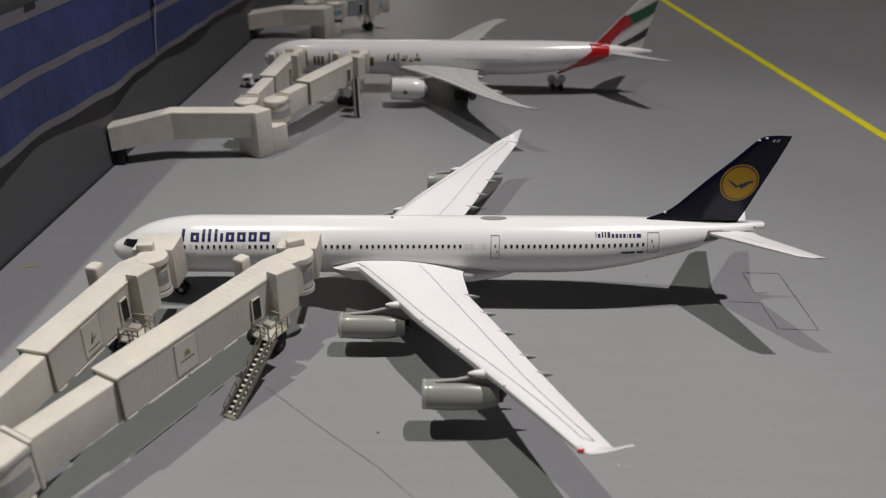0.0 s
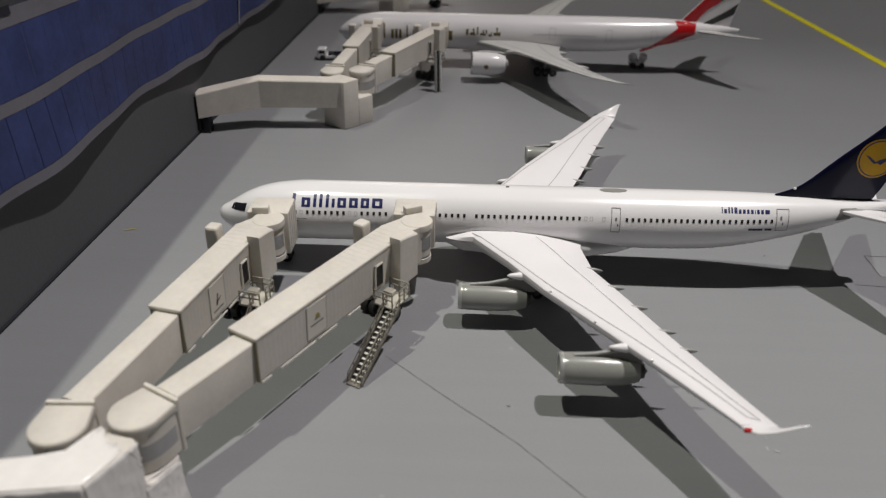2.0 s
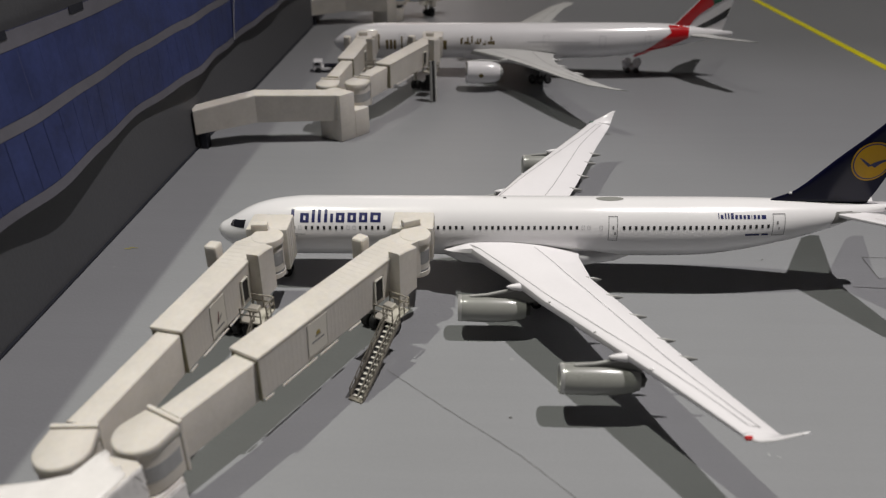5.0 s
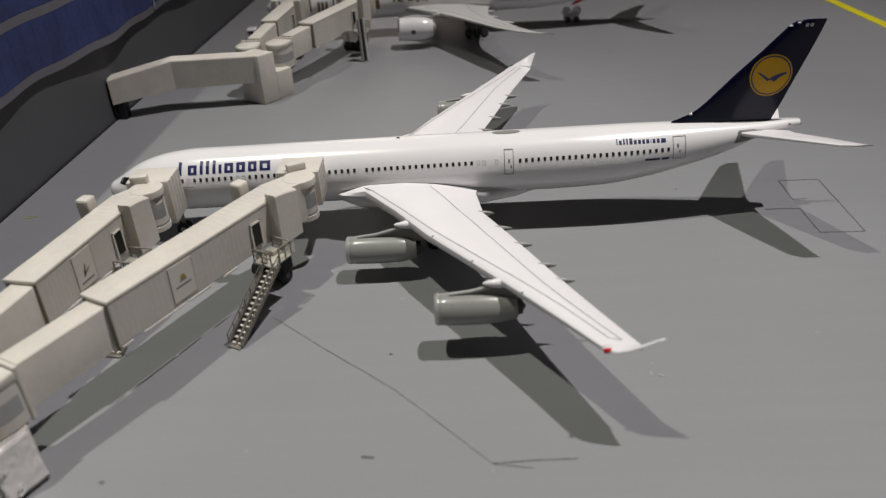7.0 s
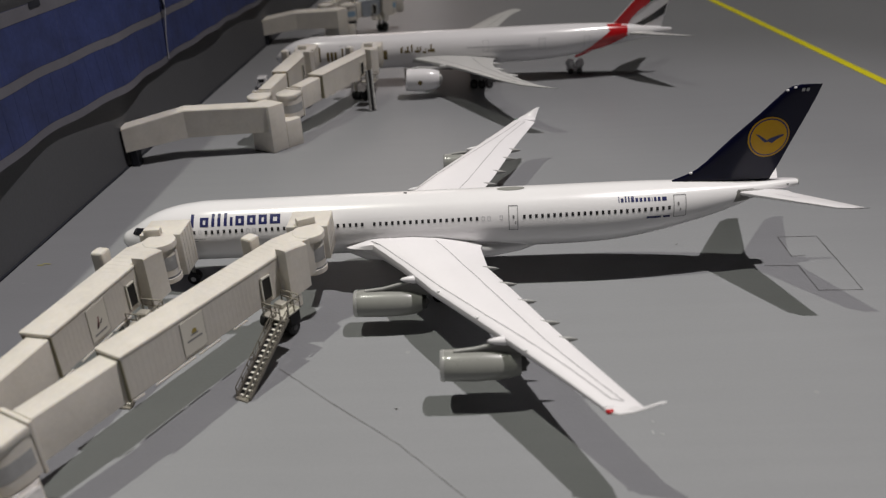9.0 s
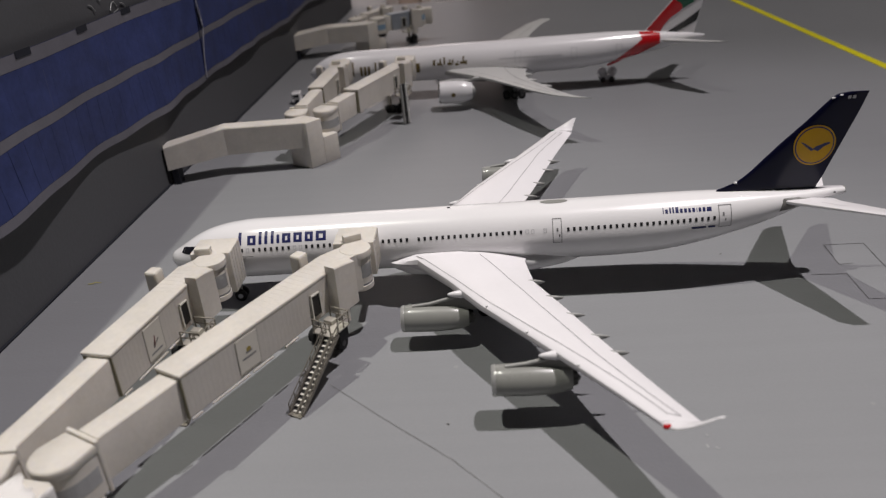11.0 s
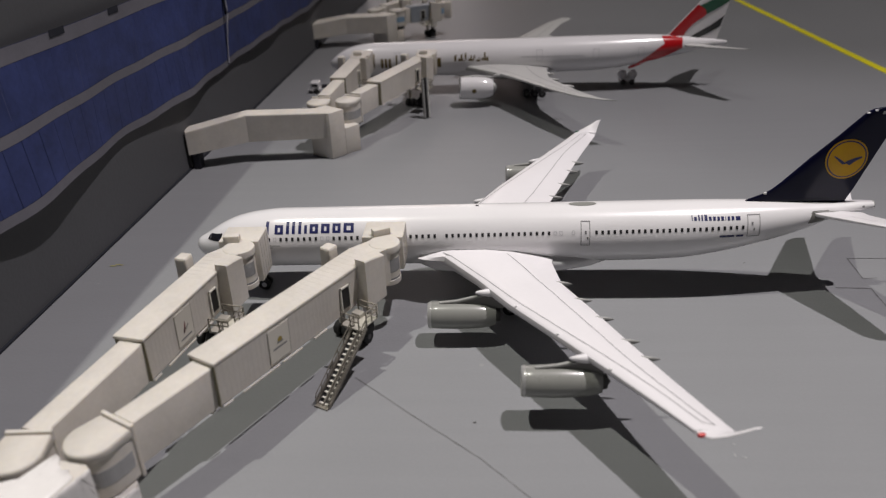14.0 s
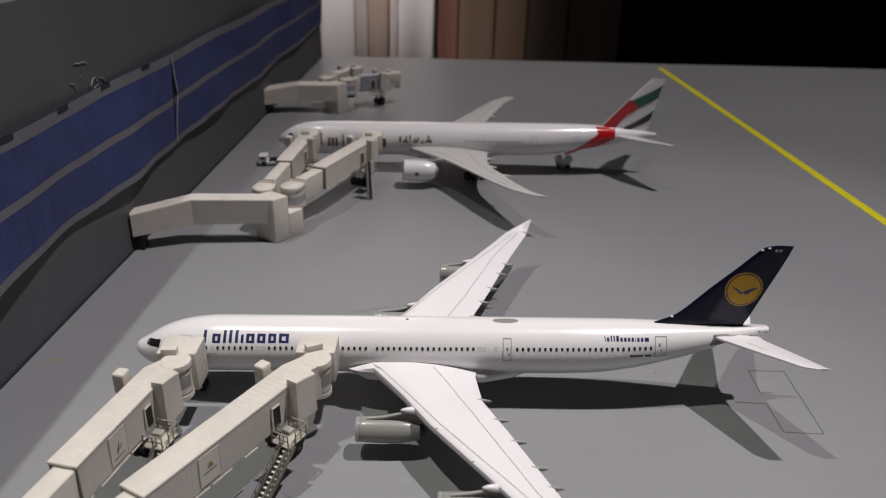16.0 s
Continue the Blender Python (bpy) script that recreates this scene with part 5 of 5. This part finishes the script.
boarding_bridge("boarding_bridge", 10.3, 102.8, 85.1, 28.6, 63.9, (15.8, 166.5), (11.6, 20.6, 168.0, 179.0),
                "cream boarding bridge at the front door of the twin-engined airliner", "boarding bridges", stair=None, low=0.6, head=FAR_HEAD)
# beside the next stand, past the twin-engined airliner
walkway("fixed_walkway", [(-27.6, 272.0), (-8.0, 277.4), (15.7, 276.4)], (14.0, 16.6, 17.2), (5.6, 7.4, 7.6),
        [(7.0, 280.5), (15.8, 276.2), (20.6, 284.0), (12.0, 290.0)], [(12.0, 290.0), (20.6, 284.0), (24.0, 288.5), (16.5, 294.0)], "cream walkway from the wall past the twin-engined airliner")
boarding_bridge("boarding_bridge", 19.6, 289.5, 33.0, 8.0, 30.0, (44.0, 305.0), (42.0, 51.0, 304.0, 311.0),
                "short smoky grey-blue boarding bridge, retracted beyond the twin-engined airliner", "boarding bridges", stair=None, glass=CAB_BLUE, skin=SMOKY)
boarding_bridge("boarding_bridge", 6.5, 293.0, 60.0, 9.0, 30.0, (21.0, 318.0), (17.0, 26.0, 318.0, 325.0),
                "short cream boarding bridge, retracted beyond the twin-engined airliner", "boarding bridges", stair=None)

# near stand: block wrapped in glossy white film
near = walkway("fixed_walkway", [(-32.0, -102.4), (-13.0, -95.8), (6.0, -92.75)], (14.4, 17.6, 17.75), (4.6, 6.0, 6.4),
               [(7.4, -81.4), (4.9, -86.7), (-1.0, -87.8), (1.0, -93.4), (9.8, -92.1), (13.55, -83.8), (12.7, -82.8), (8.9, -82.6)],
               [(8.0, -76.0), (8.6, -82.5), (12.7, -82.7), (13.65, -83.7), (16.4, -78.5), (16.0, -77.0), (13.0, -74.6)], "walkway block wrapped in glossy white film on the apron", width=6.5, plinth_top=9.0)


def creased(a, b, z0, z1, bulge, seed, nx=26, nz=18, flare=0.0):
    """A sheet of film stuck on an upright face, with sharp creases, blisters and a wavy hem."""
    bm = bmesh.new()
    d = Vector((b[0] - a[0], b[1] - a[1]))
    n = Vector((d.y, -d.x)).normalized()
    g = []
    for j in range(nz + 1):
        g.append([])
        for i in range(nx + 1):
            u, v = i / nx, j / nz
            p = Vector((u * 6 + seed, v * 6 - u * 2.5, seed))
            out = 0.14 + bulge * (0.5 * (1 - abs(noise.noise(p))) ** 3 + 0.5 * abs(noise.noise(p * 2.7))) + flare * (1 - v) ** 2
            hem = 0.5 * noise.noise(Vector((u * 5, seed, 3.0))) if j == 0 else 0.0
            g[-1].append(bm.verts.new((a[0] + d.x * u + n.x * out, a[1] + d.y * u + n.y * out, z0 + (z1 - z0) * v + hem)))
    for j in range(nz):
        for i in range(nx):
            bm.faces.new((g[j][i], g[j][i + 1], g[j + 1][i + 1], g[j + 1][i]))
    return bm


def film(name, bm, label):
    ob = part(name, bm, WHITE_FILM, near, label, smooth=25)
    ob.modifiers.new("thickness", "SOLIDIFY").thickness = 0.0001


film("film_side", creased((9.8, -92.1), (13.55, -83.8), 0.5, 17.85, 0.28, 2.3, 34), "creased glossy film on the side")
film("film_front", creased((-12.0, -95.6), (9.7, -92.15), 1.2, 17.8, 0.35, 7.1, 40), "creased film on the front")
film("film_plinth", creased((13.5, -84.2), (16.55, -78.3), 0.3, 8.95, 0.25, 4.6, 24, 16, 0.9), "creased film on the plinth")
roof = bmesh.new()
rim = [(7.4, -81.0), (6.4, -82.2), (5.6, -84.0), (4.6, -86.0), (1.0, -87.2), (-2.5, -88.0), (-13.0, -91.0), (-13.0, -95.8), (9.75, -92.1), (11.0, -89.2), (12.05, -86.6), (12.2, -85.6), (11.4, -85.1), (10.9, -84.1), (9.9, -84.2), (8.8, -83.1), (8.4, -81.8)]
rows = []
for k in range(7):
    f = k / 6
    rows.append([(3.0 + (x - 3.0) * f, -90.0 + (y + 90.0) * f, 17.80 + 0.14 * abs(noise.noise(Vector((x * f * 0.45, y * f * 0.45, 1.0)))) + (0.05 if k == 6 else 0)) for x, y in rim])
roof = loft(rows, caps=False)
bmesh.ops.remove_doubles(roof, verts=roof.verts, dist=1e-5)
film("film_roof", roof, "creased glossy white film on the roof")
line = bmesh.new()
for a, b in (((13.6, -86.2), (17.3, -79.2)), ((10.2, -92.4), (13.6, -86.2))):
    d = Vector((b[0] - a[0], b[1] - a[1])).normalized()
    merge(prism([a, (a[0] + d.y * 0.4, a[1] - d.x * 0.4), (b[0] + d.y * 0.4, b[1] - d.x * 0.4), b], 0.02, 0.22), line)
part("ground_joint", line, INK, near, "dark joint under the film")
# ridges and loose curls of film on the plinth and the side
for pts in ([(12.9, -83.1, 9.15), (14.3, -81.4, 9.3), (15.6, -79.2, 9.25), (16.1, -77.6, 9.1)], [(13.9, -83.4, 9.0), (15.2, -81.0, 9.12), (16.3, -78.8, 9.0)], [(14.2, -84.0, 6.4), (14.7, -83.9, 5.9), (14.5, -83.5, 5.5), (14.9, -83.2, 5.9)],
            [(14.5, -85.3, 0.4), (14.5, -85.2, 1.6), (14.6, -84.8, 2.7), (14.9, -84.2, 3.3)], [(15.3, -83.9, 1.1), (15.7, -83.4, 1.8), (15.5, -83.2, 2.4), (15.9, -82.5, 2.6)], [(15.5, -83.6, 0.9), (16.0, -82.9, 1.2), (16.1, -82.4, 1.9)], [(11.6, -89.6, 5.4), (12.0, -89.0, 5.9), (12.2, -88.4, 5.6)],
            [(13.35, -84.7, 17.2), (13.4, -84.5, 14.6), (13.75, -83.8, 12.6)], [(13.2, -85.3, 17.4), (13.55, -84.2, 15.2), (13.75, -83.7, 14.6)]):
    part("film_curl", tube(pts, 0.13, 6), WHITE_FILM, near, "small curl of loose film", smooth=60)


# ---------------------------------------------------------------- small vehicles
def small_vehicle(name, x, y, turn, length, width, height, label):
    v = thing(name, x, y, 0, turn, label, "model vehicle")
    part("chassis", box(-length / 2, length / 2, -width / 2, width / 2, 1.0, height * 0.45, 0.25), PAINT_WHITE, v)
    c = part("cab", box(-length / 2, -length / 2 + length * 0.34, -width / 2, width / 2, height * 0.42, height, 0.4), PAINT_WHITE, v)
    part("windscreen", box(-length / 2 - 0.05, -length / 2 + 0.2, -width / 2 + 0.4, width / 2 - 0.4, height * 0.62, height * 0.9), BLACK_PAINT, c)
    part("side_window", box(-length / 2 + 0.7, -length / 2 + length * 0.28, -width / 2 - 0.05, -width / 2 + 0.2, height * 0.62, height * 0.88), BLACK_PAINT, c)
    part("load_bed", box(-length / 2 + length * 0.4, length / 2 - 0.2, -width / 2 + 0.3, width / 2 - 0.3, height * 0.42, height * 0.58, 0.15), BLACK_PAINT, v, "dark load bed")
    tyre = mesh_of("tyre", turned(revolve([(-0.5, 0.3), (-0.5, 1.0), (-0.3, 1.25), (0.3, 1.25), (0.5, 1.0), (0.5, 0.3)], seg=16), Matrix.Rotation(radians(90), 4, "Z")), RUBBER, 40)
    for dx in (-length * 0.3, length * 0.3):
        for s in (-1, 1):
            part("wheel", tyre, None, v).location = (dx / 1000, s * (width / 2 - 0.2) / 1000, 0.00125)
    return v


small_vehicle("pushback_tug", -3.6, 181.0, 4.0, 12.0, 5.6, 5.2, "small white model tug parked under the nose")
tow = thing("service_cart", 136.0, 185.5, 0, 0, "small silver and white service cart under the tail", "model vehicle")
part("cart_body", box(-3.0, 3.2, -2.2, 2.2, 1.2, 3.4, 0.5), PAINT_WHITE, tow)
for dx in (-2.4, 2.2):
    part("tank", turned(revolve([(-2.1, 0.2), (-1.8, 1.2), (-1.1, 1.8), (0, 2.1), (1.1, 1.8), (1.8, 1.2), (2.1, 0.2)], "z", 20), Matrix.Translation((dx, -0.9, 4.6))), PAINT_WHITE, tow, "bright white rounded tank", smooth=40)
tyre = mesh_of("tyre", turned(revolve([(-0.5, 0.3), (-0.5, 1.0), (-0.3, 1.3), (0.3, 1.3), (0.5, 1.0), (0.5, 0.3)], seg=16), Matrix.Rotation(radians(90), 4, "Z")), HUB, 40)
for dx in (-2.0, 2.0):
    for s in (-1, 1):
        part("wheel", tyre, None, tow).location = (dx / 1000, s * 0.0021, 0.0013)


# ---------------------------------------------------------------- the room beyond the table
setting("room_floor", box(-1150, 1450, -1100, 1450, -780, -750), ROOM_FLOOR, "brown floor of the room")
setting("room_ceiling", box(-1150, 1450, -1100, 1450, 3400, 3430), WALLPAINT, "plain ceiling of the room")
setting("room_wall_north", box(-1150, 1450, 1450, 1490, -750, 3400), WALLPAINT, "plain room wall behind the table")
setting("room_wall_south", box(-1150, 1450, -1140, -1100, -750, 3400), WALLPAINT, "plain room wall behind the camera")
setting("room_wall_west", box(-1190, -1150, -1100, 1450, -750, 3400), WALLPAINT, "plain room side wall")
setting("room_wall_east", box(1450, 1490, -1100, 1450, -750, 3400), WALLPAINT, "plain room side wall")

cur = thing("curtain", 0, 950, -750, 0, "white curtain with a tan drape in soft folds behind the table", "curtain")


def curtain_width(x0, x1, mat, label):
    n = max(4, int((x1 - x0) / 4))
    bm = bmesh.new()
    g = [[bm.verts.new((x, 4.5 * math.sin(x * 0.085) + 3 * math.sin(x * 0.033 + 1), z)) for x in [x0 + (x1 - x0) * i / n for i in range(n + 1)]] for z in (0, 900, 1800, 4140)]
    for a, b in zip(g, g[1:]):
        for i in range(n):
            bm.faces.new((a[i], a[i + 1], b[i + 1], b[i]))
    ob = part("curtain_width", bm, mat, cur, label, smooth=60)
    ob.modifiers.new("thickness", "SOLIDIFY").thickness = 0.002


for x0, x1, mat, label in ((-1130, -48, CURTAIN, "white curtain cloth"), (-48, -30, CURTAIN_DIM, "pale tan cloth"), (-30, 2, DRAPE, "tan drape"), (2, 14, CURTAIN_DIM, "pale tan cloth"), (14, 66, CURTAIN, "white curtain cloth")):
    curtain_width(x0, x1, mat, label)

ward = thing("wooden_cupboard", 0, 0, 0, 0, "brown wooden cupboard with upright boards", "cupboard")
part("carcass", box(70, 334, 975, 1300, -750, 900), WOOD_DARK, ward)
x = 70
for w, m in ((30, WOOD_RED), (52, WOOD), (46, WOOD), (58, WOOD_DARK), (76, WOOD_DARK)):
    part("board", box(x + 1, x + w - 1, 950, 975, -740, 895, 1.5), m, ward)
    x += w
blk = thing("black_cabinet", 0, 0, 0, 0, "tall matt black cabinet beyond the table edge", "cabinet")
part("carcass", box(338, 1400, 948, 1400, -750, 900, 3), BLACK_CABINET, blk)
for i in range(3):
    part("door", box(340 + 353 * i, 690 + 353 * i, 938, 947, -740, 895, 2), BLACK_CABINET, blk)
